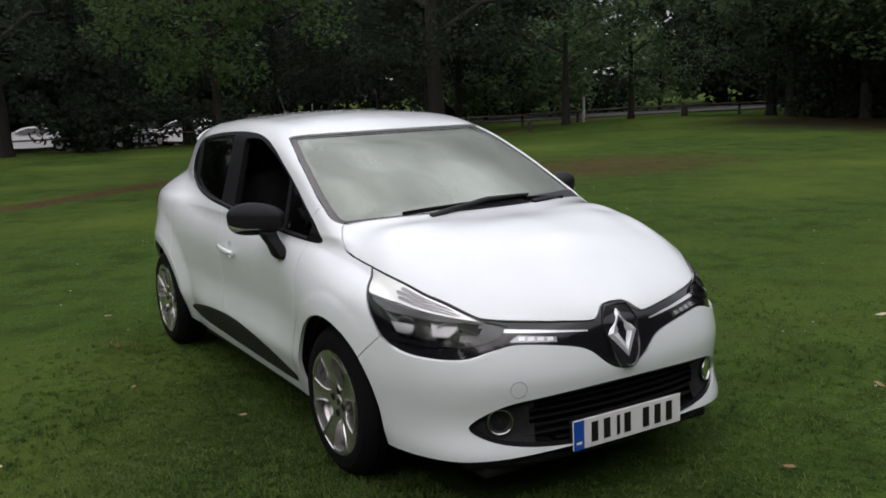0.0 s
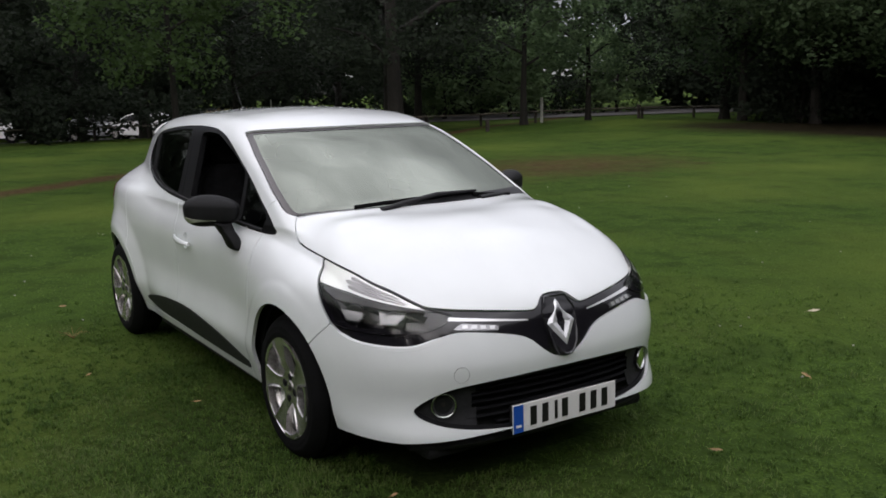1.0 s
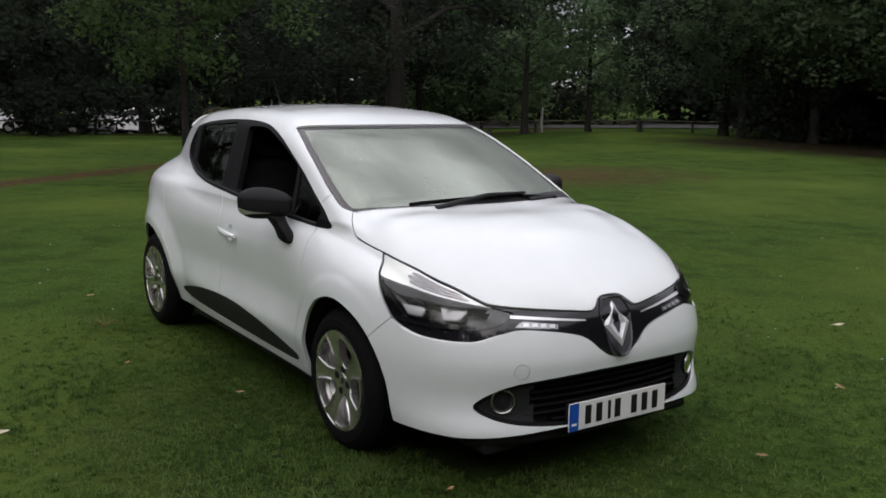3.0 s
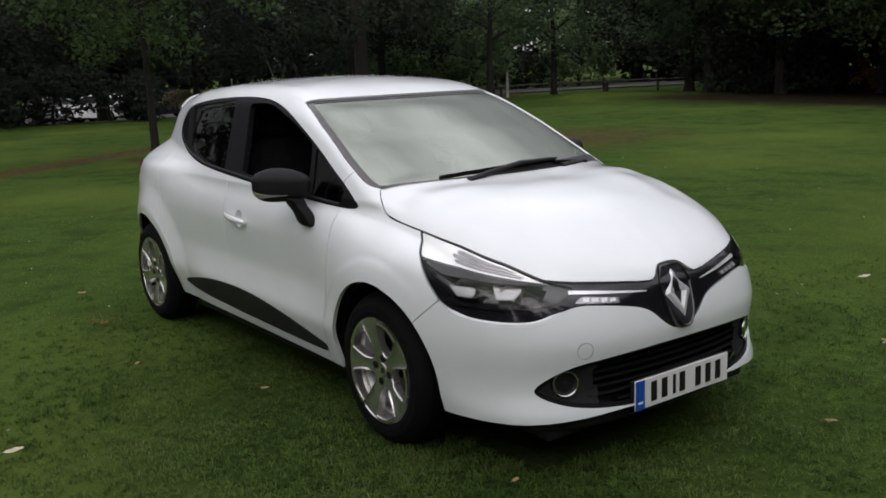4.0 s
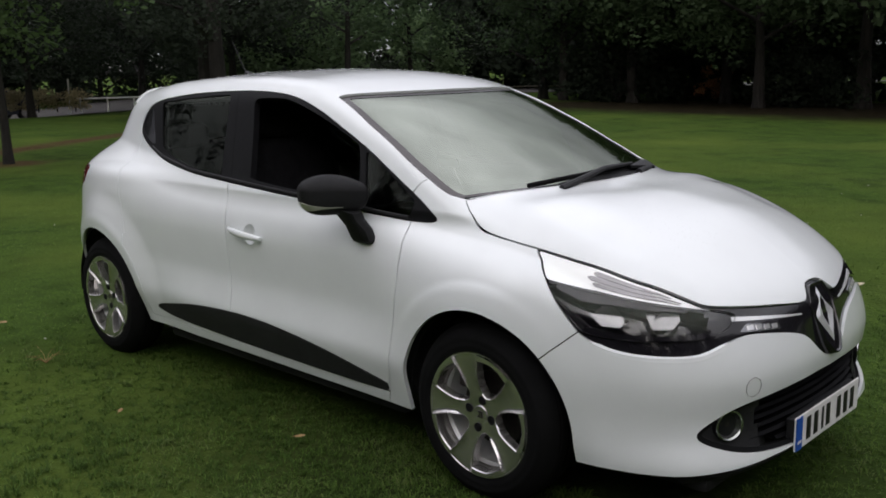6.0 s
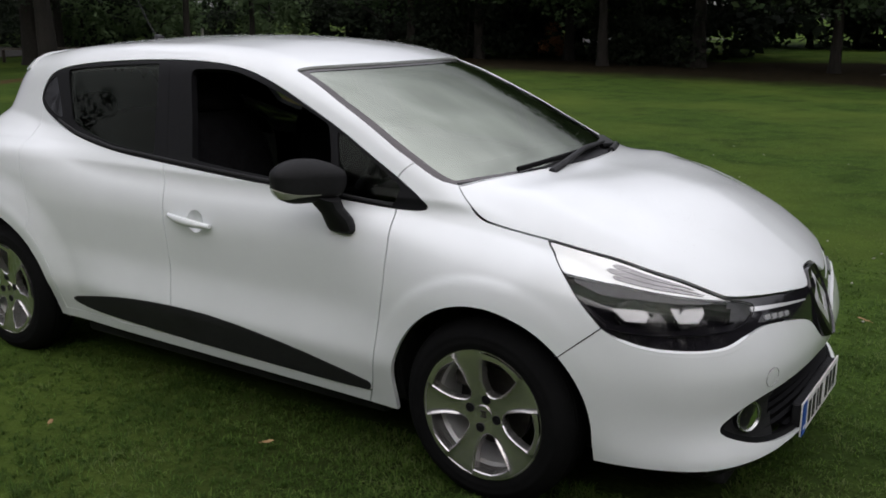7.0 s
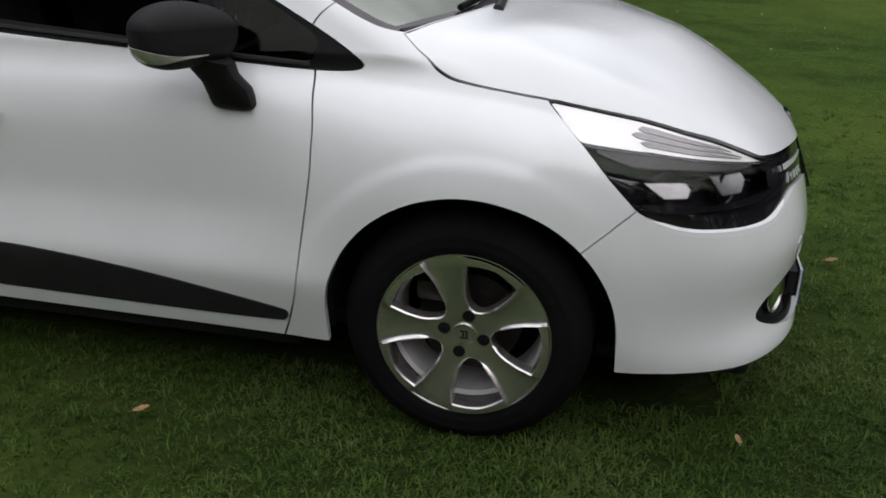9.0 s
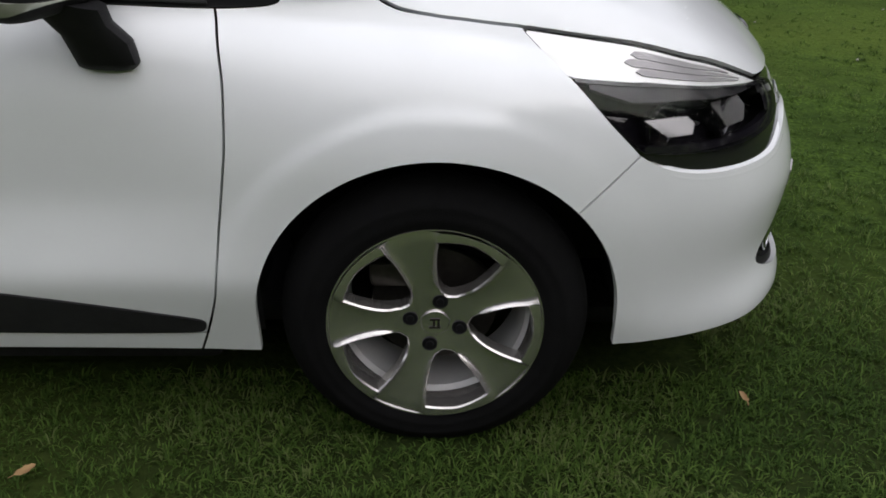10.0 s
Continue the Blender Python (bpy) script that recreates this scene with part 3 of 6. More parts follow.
def ribbon(a, low, high, lift, thick):
    """A strip laid along the nose, with thickness."""
    a = np.asarray(a, float)
    lo, hi = nose_point(a, low, lift - thick), nose_point(a, high, lift - thick)
    lo2, hi2 = nose_point(a, low, lift), nose_point(a, high, lift)
    n = len(a)
    v = np.concatenate([lo, hi, hi2, lo2])
    f = [(k * n + i, k * n + i + 1, ((k + 1) % 4) * n + i + 1, ((k + 1) % 4) * n + i) for k in range(4) for i in range(n - 1)]
    f += [(0, n, 2 * n, 3 * n), (4 * n - 1, 3 * n - 1, 2 * n - 1, n - 1)]
    return v, f


def aimed(geometry, place, way):
    """Turns a lathe (which opens toward +y) to look along way, at place."""
    turn = Vector((0, 1, 0)).rotation_difference(Vector(way)).to_matrix().to_4x4()
    return move(geometry, Matrix.Translation(place) @ turn)


def blob(center, axes, half, power=0.7, rings=14, steps=24):
    """A rounded box: a superellipsoid with three axes."""
    u = np.linspace(-math.pi / 2, math.pi / 2, rings)
    w = np.arange(steps) * 2 * math.pi / steps
    s = lambda q: np.sign(q) * np.abs(q) ** power
    c = np.stack([s(np.cos(u))[:, None] * s(np.cos(w))[None], s(np.cos(u))[:, None] * s(np.sin(w))[None], s(np.sin(u))[:, None] + 0 * w[None]], -1)
    p = np.asarray(center) + (c * half) @ np.asarray(axes, float)
    f = [(i * steps + j, i * steps + (j + 1) % steps, (i + 1) * steps + (j + 1) % steps, (i + 1) * steps + j) for i in range(rings - 1) for j in range(steps)]
    return p.reshape(-1, 3), f


# handle dishes pressed into the front doors
DISH = (0.026, 0.760, 0.043)
dish_value = lambda p: np.where(p[:, 1] > 0.5, np.hypot(p[:, 0] - DISH[0], p[:, 2] - DISH[1]) - DISH[2], 1.0)
dish, door = take(door, dish_value)
wing, bowl = take(lamp_inner, nose([(13.0, 0.87), (13.4, 0.85), (15.6, 0.818), (18.0, 0.783), (25.5, 0.768), (35.5, 0.746), (44.9, 0.725), (53, 0.706), (60, 0.70), (52, 0.74), (42, 0.79), (30, 0.84)], 1))


def dished():
    v, f = used(SKIN, dish)
    r = np.hypot(v[:, 0] - DISH[0], v[:, 2] - DISH[1]) / DISH[2]
    return v - normals(v) * (0.020 * (1 - np.clip(r, 0, 1) ** 2.5))[:, None], f


def handle():
    x = np.linspace(-0.107, 0.117, 14)
    s = (x - x[0]) / (x[-1] - x[0])
    z = 0.772 - 0.020 * s
    y = 0.784 + 0.030 * np.sin(np.pi * np.clip(s, 0.02, 0.98)) ** 0.45
    h = 0.0155 * np.clip(np.sin(np.pi * np.clip(s, 0.04, 0.96)), 0, 1) ** 0.3
    a = np.arange(10) * 2 * math.pi / 10
    v = np.stack([x[:, None] + 0 * a, y[:, None] + 0.010 * np.cos(a), z[:, None] + h[:, None] * np.sin(a)], -1).reshape(-1, 3)
    f = [(i * 10 + j, i * 10 + (j + 1) % 10, (i + 1) * 10 + (j + 1) % 10, (i + 1) * 10 + j) for i in range(13) for j in range(10)]
    return v, f + [tuple(reversed(range(10))), tuple(range(130, 140))]


MIRROR_AXES = np.array([(0.41, -0.912, 0.0), (0.912, 0.41, 0.0), (0.0, 0.0, 1.0)]) * ((-1,), (1,), (1,))


def mirror_point(l, t, h):
    """A place on or in the housing: l outward, t ahead, h up from its crease, each -1 to 1."""
    h2 = np.where(h > 0, h * (0.057 + 0.006 * l), h * (0.087 + 0.007 * l))
    t2 = np.where(t > 0, t * 0.066, t * 0.050) * (1 - 0.14 * l)
    return np.asarray((0.655, 0.845, 0.999)) + np.stack([l * 0.127, t2, h2 + 0.006 * l], -1) @ MIRROR_AXES


def mirror_girth(h):
    """How far the housing reaches at height h: a flat lid above the crease, full flanks below it."""
    return np.where(h > 0, (1 - np.abs(h) ** 1.9) ** (1 / 1.9), (1 - np.abs(h) ** 3.0) ** (1 / 3.0))


def mirror_shell():
    h = np.concatenate([-np.cos(np.linspace(0, math.pi / 2, 14)), [-0.02, 0.0, 0.02], np.sin(np.linspace(0.08, math.pi / 2, 12))])
    w = np.arange(40) * 2 * math.pi / 40
    s = lambda q: np.sign(q) * np.abs(q) ** 0.52
    g = mirror_girth(np.clip(h, -1, 1))[:, None]
    v = mirror_point(g * s(np.cos(w)), g * s(np.sin(w)), np.broadcast_to(h[:, None], (len(h), 40)))
    return v.reshape(-1, 3), [(i * 40 + j, i * 40 + (j + 1) % 40, (i + 1) * 40 + (j + 1) % 40, (i + 1) * 40 + j) for i in range(len(h) - 1) for j in range(40)]


def indicator_strip():
    """A wedge-shaped lens let into the lower outer end of the mirror."""
    w = np.radians(np.linspace(-62, 92, 30))
    k = np.linspace(0, 1, 30)
    top, low = np.interp(k, [0, 0.06, 0.6, 1], [-0.44, -0.30, -0.42, -0.62]), np.interp(k, [0, 0.12, 0.7, 1], [-0.52, -0.72, -0.77, -0.66])
    s = lambda q: np.sign(q) * np.abs(q) ** 0.52
    rows = []
    for q, grow in ((0, 0.97), (0.06, 1.022), (0.5, 1.03), (0.94, 1.022), (1, 0.97)):
        h = top + (low - top) * q
        g = mirror_girth(h) * grow
        rows.append(mirror_point(g * s(np.cos(w)), g * s(np.sin(w)), h))
    return np.concatenate(rows), [(j * 30 + i, j * 30 + i + 1, j * 30 + 31 + i, j * 30 + 30 + i) for j in range(4) for i in range(29)]


def mirror_foot():
    rows = []
    for s, c, w, d in ((0, (0.730, 0.764, 0.804), 0.040, 0.018), (0.05, (0.733, 0.768, 0.809), 0.049, 0.027), (0.15, (0.738, 0.777, 0.822), 0.054, 0.032), (0.5, (0.730, 0.790, 0.865), 0.058, 0.033), (0.8, (0.705, 0.806, 0.902), 0.058, 0.036), (1, (0.69, 0.818, 0.935), 0.070, 0.040)):
        a = np.arange(14) * 2 * math.pi / 14
        rows.append(np.stack([c[0] + w * np.sign(np.cos(a)) * np.abs(np.cos(a)) ** 0.7, c[1] + d * np.sign(np.sin(a)) * np.abs(np.sin(a)) ** 0.7, c[2] - (0.06 + 0.16 * s) * w * np.cos(a)], -1))
    v = np.concatenate(rows)
    f = [(i * 14 + j, i * 14 + (j + 1) % 14, (i + 1) * 14 + (j + 1) % 14, (i + 1) * 14 + j) for i in range(5) for j in range(14)]
    return v, f + [tuple(reversed(range(14))), tuple(range(70, 84))]


# both flanks: doors, fenders, glazing, mirrors, lamps
for side in (1, -1):
    flip = (lambda g: g) if side == 1 else mirrored
    part("front_fender", flip(panel(fender, 0.016)), PAINT, car)
    front_door = part("front_door", flip(panel(door, 0.016)), PAINT, car)
    part("handle_dish", flip(dished()), PAINT, front_door)
    part("handle", flip(handle()), PAINT, front_door)
    part("rear_door", flip(panel(rear_door, 0.016)), PAINT, car)
    part("side_trim", flip(panel(trim, 0.012, lift=0.003)), BLACK_PLASTIC, car, "grained black plastic sill trim")
    part("window_frame", flip(panel(frame_faces, 0.03, lift=-0.002)), BLACK_TRIM, car, "satin black window surround and pillar")
    part("rear_door_window", flip(panel(rear_pane, 0.0, lift=-0.008)), TINTED, car).visible_shadow = False
    part("quarter_window", flip(panel(tri_pane, 0.0, lift=-0.008)), TINTED, car).visible_shadow = False
    part("rear_quarter_window", flip(panel(quarter, 0.0, lift=-0.004)), BLACK_GLOSS, car, "small gloss black rear quarter pane")
    zs = np.linspace(0.968, 1.325, 14)
    start = np.stack([-0.187 - 0.31 * (zs - 0.972), np.full(14, 0.3), zs], -1)
    on = project(start, np.broadcast_to(np.array((0.0, 1.0, 0.0)), start.shape))
    part("pillar_joint", flip(tube(on - normals(on) * 0.0035, 0.0028, 6)), GRILLE_BLACK, car)
    if side == 1:
        part("front_door_window", flip(panel(front_pane, 0.0, lift=-0.008)), TINTED, car).visible_shadow = False
    # rubber strips along the belt and pillar edges
    strip = [(x, z) for x, z in zip(np.linspace(-0.95, 0.90, 40), np.interp(np.linspace(-0.95, 0.90, 40), [-0.95, -0.80, -0.52, -0.16, 0.155, 0.44, 0.69, 0.90], [1.072, 1.030, 0.988, 0.968, 0.951, 0.937, 0.921, 0.906]))]
    start = np.array([(x, 0.3, z) for x, z in strip])
    on = project(start, np.broadcast_to(np.array((0.0, 1.0, 0.0)), start.shape))
    part("belt_strip", flip(tube(on + normals(on) * 0.002, 0.006, 6)), BLACK_PLASTIC, car, "black rubber window strip")
    # mirror
    mirror = part("door_mirror", flip(mirror_shell()), MIRROR_BLACK, car, "matt black door mirror housing")
    part("mirror_foot", flip(mirror_foot()), MIRROR_BLACK, mirror)
    centre = np.array((0.655, 0.845, 0.978))
    lens_v, lens_f = blob((0, 0, 0), np.eye(3), (1, 1, 1), 0.72, 12, 24)
    part("indicator", flip(indicator_strip()), INDICATOR, mirror, "clear indicator lens")
    glass_p = centre + np.stack([lens_v[:, 0] * 0.105, lens_v[:, 1] * 0.004 - 0.033, lens_v[:, 2] * 0.05], -1) @ MIRROR_AXES
    part("mirror_glass", flip((glass_p, lens_f)), CHROME, mirror, "silvered mirror glass")
    # headlight
    headlight = part("headlight", flip(panel(lamp, 0.0, lift=-0.0015)), LENS, car, "clear lens over chrome and black")
    hv, hf = panel(lamp, 0.085, lift=-0.004)
    part("lamp_wall", flip(used(hv, hf[len(lamp):])), BLACK_TRIM, headlight, "black lamp housing wall")
    headlight.visible_shadow = False
    part("lamp_wing", flip(panel(wing, 0.004, lift=-0.0085)), LAMP_WHITE, headlight, "bright silver upper wing")
    tip_faces = [q for q in lamp if math.degrees(math.atan2(SKIN[q[0], 0] - 1.3, SKIN[q[0], 1])) > 51.0 and SKIN[q[0], 2] < 0.704]
    part("lamp_tip", flip(panel(tip_faces, 0.0, lift=-0.012)), BLACK_GLOSS, headlight, "black inner end of the lamp")
    part("lamp_back", flip(panel(lamp, 0.0, lift=-0.075)), BLACK_GLOSS, headlight, "black lamp housing")
    for k in range(3):
        aa = np.linspace((28.4, 27.0, 28.2)[k], (45.0, 47.0, 46.5)[k], 22)
        over, below = np.interp(aa, [24, 30.7, 37.7, 42.8, 50.5], [0.834, 0.8165, 0.786, 0.7645, 0.7175]), np.interp(aa, [25.5, 35.5, 44.9, 53], [0.770, 0.748, 0.727, 0.708])
        mid = over + (below - over) * (0.27 + 0.24 * k)
        s = np.linspace(0, 1, 22)
        fat = 0.0002 + (over - below) * 0.100 * np.clip(s / 0.05, 0, 1) ** 0.5 * np.clip((1 - s) / 0.5, 0, 1) ** 0.5
        part("lamp_rib", flip(ribbon(aa, mid - fat, mid + fat, -0.0055, 0.003)), LAMP_GREY, headlight, "grey ribbed lamp optic")
    for a, z, r, turn in ((31.5, 0.694, 0.040, 40), (43.5, 0.684, 0.040, 60)):
        place = nose_point(a, z, -0.050)[0]
        way = (math.sin(radians(turn)), math.cos(radians(turn)), 0.0)
        cup = lathe([(0.010, -0.040), (0.022, -0.034), (0.036, -0.016), (r - 0.003, 0.006), (r, 0.010), (r + 0.003, 0.008), (r + 0.004, 0.0)], 28)
        bowl_part = part("reflector", flip(aimed(cup, place, way)), REFLECTOR_DIM, headlight, "smoked reflector bowl")
        dome = lathe([(0.0, -0.012), (0.007, -0.014), (0.009, -0.022), (0.009, -0.042)], 16)
        part("bulb_cap", flip(aimed(dome, place, way)), BLACK_GLOSS, bowl_part)
    aa = np.linspace(27, 54, 24)
    part("lamp_bezel", flip(ribbon(aa, 0.632 + 0 * aa, 0.655 - 0.01 * np.sin(np.linspace(0, math.pi, 24)), -0.012, 0.02)), BLACK_GLOSS, headlight)
    part("lamp_divider", flip(ribbon(np.linspace(18.6, 52, 30), np.interp(np.linspace(18.6, 52, 30), [17.8, 25.5, 35.5, 44.9, 53], [0.780, 0.763, 0.741, 0.720, 0.702]), np.interp(np.linspace(18.6, 52, 30), [17.8, 25.5, 35.5, 44.9, 53], [0.786, 0.769, 0.747, 0.726, 0.708]), -0.0065, 0.012)),
         BLACK_GLOSS, headlight)
    # two bright reflector faces and the grey shelf over them
    for low, high, z0, z1 in (((30.6, 34.4), (27.8, 34.8), 0.666, 0.704), ((40.6, 44.6), (39.4, 46.6), 0.664, 0.714)):
        mid_a, mid_z = (low[1] + high[1]) / 2 + 0.7, (z0 + z1) / 2
        v = np.concatenate([nose_point(list(low), [z0, z0], -0.015), nose_point([mid_a], [mid_z], -0.017), nose_point([high[1], high[0]], [z1 - 0.004, z1], -0.024)])
        part("lamp_facet", flip((v, [(0, 1, 2, 3, 4)])), LAMP_FACET, headlight, "bright reflector face")
    # tiny mirror slivers added to make highlights inside the lamp
    for a, z, tall, wide in ((35.6, 0.688, 0.007, 0.5), (37.0, 0.712, 0.004, 1.2), (47.4, 0.690, 0.007, 0.4), (31.0, 0.722, 0.003, 1.8)):
        v = np.concatenate([nose_point([a - wide, a + wide], [z - tall] * 2, -0.016), nose_point([a + wide * 0.6, a - wide], [z + tall * 0.4, z + tall], -0.030)])
        part("lamp_glint", flip((v, [(0, 1, 2, 3)])), REFLECTOR, headlight, "small polished sliver added for a glint in the lamp")
    sa = np.linspace(20.5, 48, 26)
    sz = np.interp(sa, [17.8, 25.5, 35.5, 44.9, 53], [0.780, 0.763, 0.741, 0.720, 0.702])
    part("lamp_shelf", flip(ribbon(sa, sz - np.interp(sa, [20.5, 26, 40, 48], [0.008, 0.026, 0.014, 0.004]), sz + 0.001, -0.009, 0.010)), LAMP_SHELF, headlight, "smoke grey shelf under the wing")
    # rolled lip of the bumper under the black band
    la = np.linspace(27.2, 57.0, 40)
    lz = np.interp(la, [26.7, 30, 35, 41.8, 47.3, 50.3, 54, 58.1], [0.637, 0.608, 0.590, 0.584, 0.584, 0.590, 0.612, 0.630]) - 0.0115
    lz = np.convolve(np.pad(lz, 3, mode="edge"), np.ones(7) / 7, mode="valid")
    ends = np.clip(np.sin(np.linspace(0, math.pi, 40)) * 3, 0, 1)
    part("bumper_lip", flip(tube(nose_point(la, lz - 0.002, -0.0190), list(0.008 + 0.0118 * ends ** 0.5), 12)), PAINT, bumper_part)
    # daytime running strip
    aa = np.linspace(57.5, 79.5, 20)
    part("chrome_strip", flip(ribbon(aa, np.interp(aa, [57.5, 66, 79.5], [0.672, 0.660, 0.641]), np.interp(aa, [57.5, 66, 79.5], [0.684, 0.670, 0.646]), -0.0075, 0.010)), STRIP, car, "thin chrome strip")
    aa = np.linspace(58.8, 70.5, 12)
    running = part("running_light", flip(ribbon(aa, np.interp(aa, [58.8, 70.5], [0.640, 0.622]), np.interp(aa, [58.8, 60.5, 70.5], [0.642, 0.660, 0.640]), -0.006, 0.010)), DULL_CHROME, car, "daytime running light")
    for a in (60.8, 63.2, 65.6, 68.0):
        z = np.interp(a, [58.8, 70.5], [0.649, 0.631])
        part("led", flip(ribbon([a, a + 1.5], [z - 0.006] * 2, [z + 0.007] * 2, -0.003, 0.008)), LED, running)
    # fog lamp
    place = np.array((2.036, 0.500, 0.361))
    way = (0.90, 0.436, 0.0)
    ring = part("fog_lamp", flip(aimed(lathe([(0.0405, 0.001), (0.0415, 0.006), (0.0440, 0.0085), (0.0470, 0.0080), (0.0486, 0.005), (0.0488, 0.001)], 36), place, way)), DULL_CHROME, car, "round fog lamp in a chrome ring")
    part("fog_housing", flip(aimed(lathe([(0.0487, 0.002), (0.0492, 0.0), (0.0500, -0.03)], 36), place, way)), BLACK_TRIM, ring, "black fog lamp housing")
    part("fog_reflector", flip(aimed(lathe([(0.0, -0.036), (0.012, -0.034), (0.030, -0.020), (0.0410, 0.003)], 28), place, way)), SMOKED, ring)
    part("fog_lens", flip(aimed(lathe([(0.0, 0.010), (0.02, 0.008), (0.0410, 0.003)], 28), place, way)), FOG_LENS, ring).visible_shadow = False
    part("fog_bulb", flip(aimed(lathe([(0.0, -0.008), (0.008, -0.009), (0.010, -0.035)], 14), place, way)), IRON, ring)
    # wheel arch liners
    for lx, edge in ((WHEEL_X + 0.0105, 0.742), (REAR_X, 0.742)):
        lv, lf = lathe([(0.374, 0.48), (0.374, edge), (0.359, edge + 0.012)], 72)
        lv, lf = used(lv, [q for q in lf if all(lv[i, 2] > -0.06 for i in q)])
        part("arch_liner", flip(move((lv, lf), Matrix.Translation((lx, 0, HUB_Z)))), CABIN, car, "black plastic arch liner")
    # inner skin of the cabin
    low = [q for q in door + rear_door + trim + fender if 0.15 < SKIN[q[0], 2] < 0.90 and -1.0 < SKIN[q[0], 0] < 1.1]
    part("door_lining", flip(panel(low, 0.0, lift=-0.055)), CABIN, car)
    part("tail_lamp", flip(panel(tail_faces, 0.012, lift=0.004)), TAIL_RED, car, "red tail lamp lens")

# number plate: white reflective, with dark bars for its characters
plate = part("number_plate", box(0.006, 0.520, 0.111, 0.002, 1, (2.1370, 0, 0.280)), PLATE_WHITE, car, "white reflective number plate")
part("plate_band", box(0.002, 0.046, 0.108, center=(2.1415, -0.2355, 0.280)), PLATE_BLUE, plate, "blue plate band")
for k, y in enumerate((-0.175, -0.118, -0.064, -0.020, 0.070, 0.128, 0.186)):
    part("plate_bar", box(0.0016, 0.014 if k == 2 else 0.030, 0.074, center=(2.1416, y + 0.012, 0.281)), PLATE_BLACK, plate)
part("plate_bar", box(0.0016, 0.024, 0.009, center=(2.1432, -0.2355, 0.252)), PLATE_WHITE, plate)
part("plate_holder", box(0.03, 0.500, 0.10, 0.004, 1, (2.1180, 0, 0.278)), BLACK_PLASTIC, plate)


# grille: backing, slats
def slat(z, half_w, thick, deep):
    w = np.linspace(0, half_w, 24)
    x = front_plan(w) + front_profile(np.full(24, z)) - deep
    v = np.concatenate([np.stack([x, w, np.full(24, z - thick)], -1), np.stack([x + 0.012, w, np.full(24, z)], -1), np.stack([x, w, np.full(24, z + thick)], -1), np.stack([x - 0.03, w, np.full(24, z)], -1)])
    f = [(k * 24 + i, k * 24 + i + 1, ((k + 1) % 4) * 24 + i + 1, ((k + 1) % 4) * 24 + i) for k in range(4) for i in range(23)]
    return join((v, f), mirrored((v, f)))


grille = part("lower_grille", panel(intake, 0.0, lift=-0.07, both=True), CABIN, car, "black slatted air intake")
for k, (z, hw) in enumerate(((0.273, 0.30), (0.300, 0.42), (0.327, 0.43), (0.354, 0.43), (0.381, 0.43), (0.408, 0.43), (0.432, 0.36))):
    part("grille_slat", slat(z, hw, 0.0055, 0.034), GRILLE_BLACK, grille)
part("grille_surround", panel(take(intake, lambda p: -(grille_outline(p) + 0.016))[0], 0.03, lift=-0.012, both=True), BLACK_TRIM, grille)
for y in (1, -1):
    fv, ff = used(SKIN, [q for q in intake if SKIN[q[0], 1] > 0.40])
    fv = fv - normals(fv) * 0.022
    g = (fv, ff)
    part("fog_bezel", g if y == 1 else mirrored(g), BLACK_PLASTIC, grille)


# badge: an open diamond in chrome on its black boss
def diamond():
    c = lambda h, w, d: [(d, 0, h), (d, w, 0), (d, 0, -h), (d, -w, 0)]
    loops = [c(0.096, 0.070, 0.0), c(0.093, 0.0675, 0.0035), c(0.069, 0.046, 0.0085), c(0.043, 0.021, 0.005), c(0.041, 0.019, 0.0)]
    v = np.array([q for l in loops for q in l], float)
    f = [(k * 4 + i, k * 4 + (i + 1) % 4, (k + 1) * 4 + (i + 1) % 4, (k + 1) * 4 + i) for k in range(4) for i in range(4)]
    return move((v, f), Matrix.Translation((2.1055, 0, 0.612)) @ pose(0, 0, 0, 0, -23, 0))


boss_outline = rounded([(-0.046, 0.112), (0.046, 0.112), (0.056, 0.104), (0.084, 0.052), (0.080, 0.03), (0.062, -0.07), (0.030, -0.116), (0.012, -0.126), (-0.012, -0.126), (-0.030, -0.116), (-0.062, -0.07), (-0.080, 0.03), (-0.084, 0.052), (-0.056, 0.104)], 1)


def dished_boss():
    """A black boss with a soft edge and a slightly hollow face under the badge."""
    q = np.array(boss_outline, float)
    rows = [np.stack([np.full(len(q), d), q[:, 0] * k, q[:, 1] * k], -1) for d, k in ((-0.045, 1.02), (0.006, 1.0), (0.0085, 0.985), (0.0085, 0.965), (0.0035, 0.925), (0.0035, 0.60))]
    n = len(q)
    f = [(r * n + i, r * n + (i + 1) % n, (r + 1) * n + (i + 1) % n, (r + 1) * n + i) for r in range(5) for i in range(n)] + [tuple(range(5 * n, 6 * n))]
    return move((np.concatenate(rows), f), Matrix.Translation((2.107, 0, 0.609)) @ pose(0, 0, 0, 0, -23, 0))


boss = part("badge_boss", dished_boss(), BLACK_GLOSS, car, "gloss black badge boss", sharp=35)
part("badge", diamond(), BADGE_CHROME, boss, "chrome open diamond badge", smooth=False)

# towing eye cover, wipers, aerial
tow = nose_point(*[np.array([q]) for q in (np.degrees(np.arctan2(2.076 - 1.3, 0.444)), 0.478)], 0.0)[0]
tow_ring = mirrored(aimed(lathe([(0.0290, -0.002), (0.0293, 0.0007), (0.0299, 0.0007), (0.0302, -0.002)], 30), tow, normals(tow[None])[0]))
part("tow_cover", tow_ring, LAMP_GREY, bumper_part, "round towing eye cover outline")


def on_screen(x, y, lift):
    z = float(screen_line(np.array(x + 0.46 * y * y))) - 0.02 * y * y
    return (x + 0.5 * lift, y, z + lift)


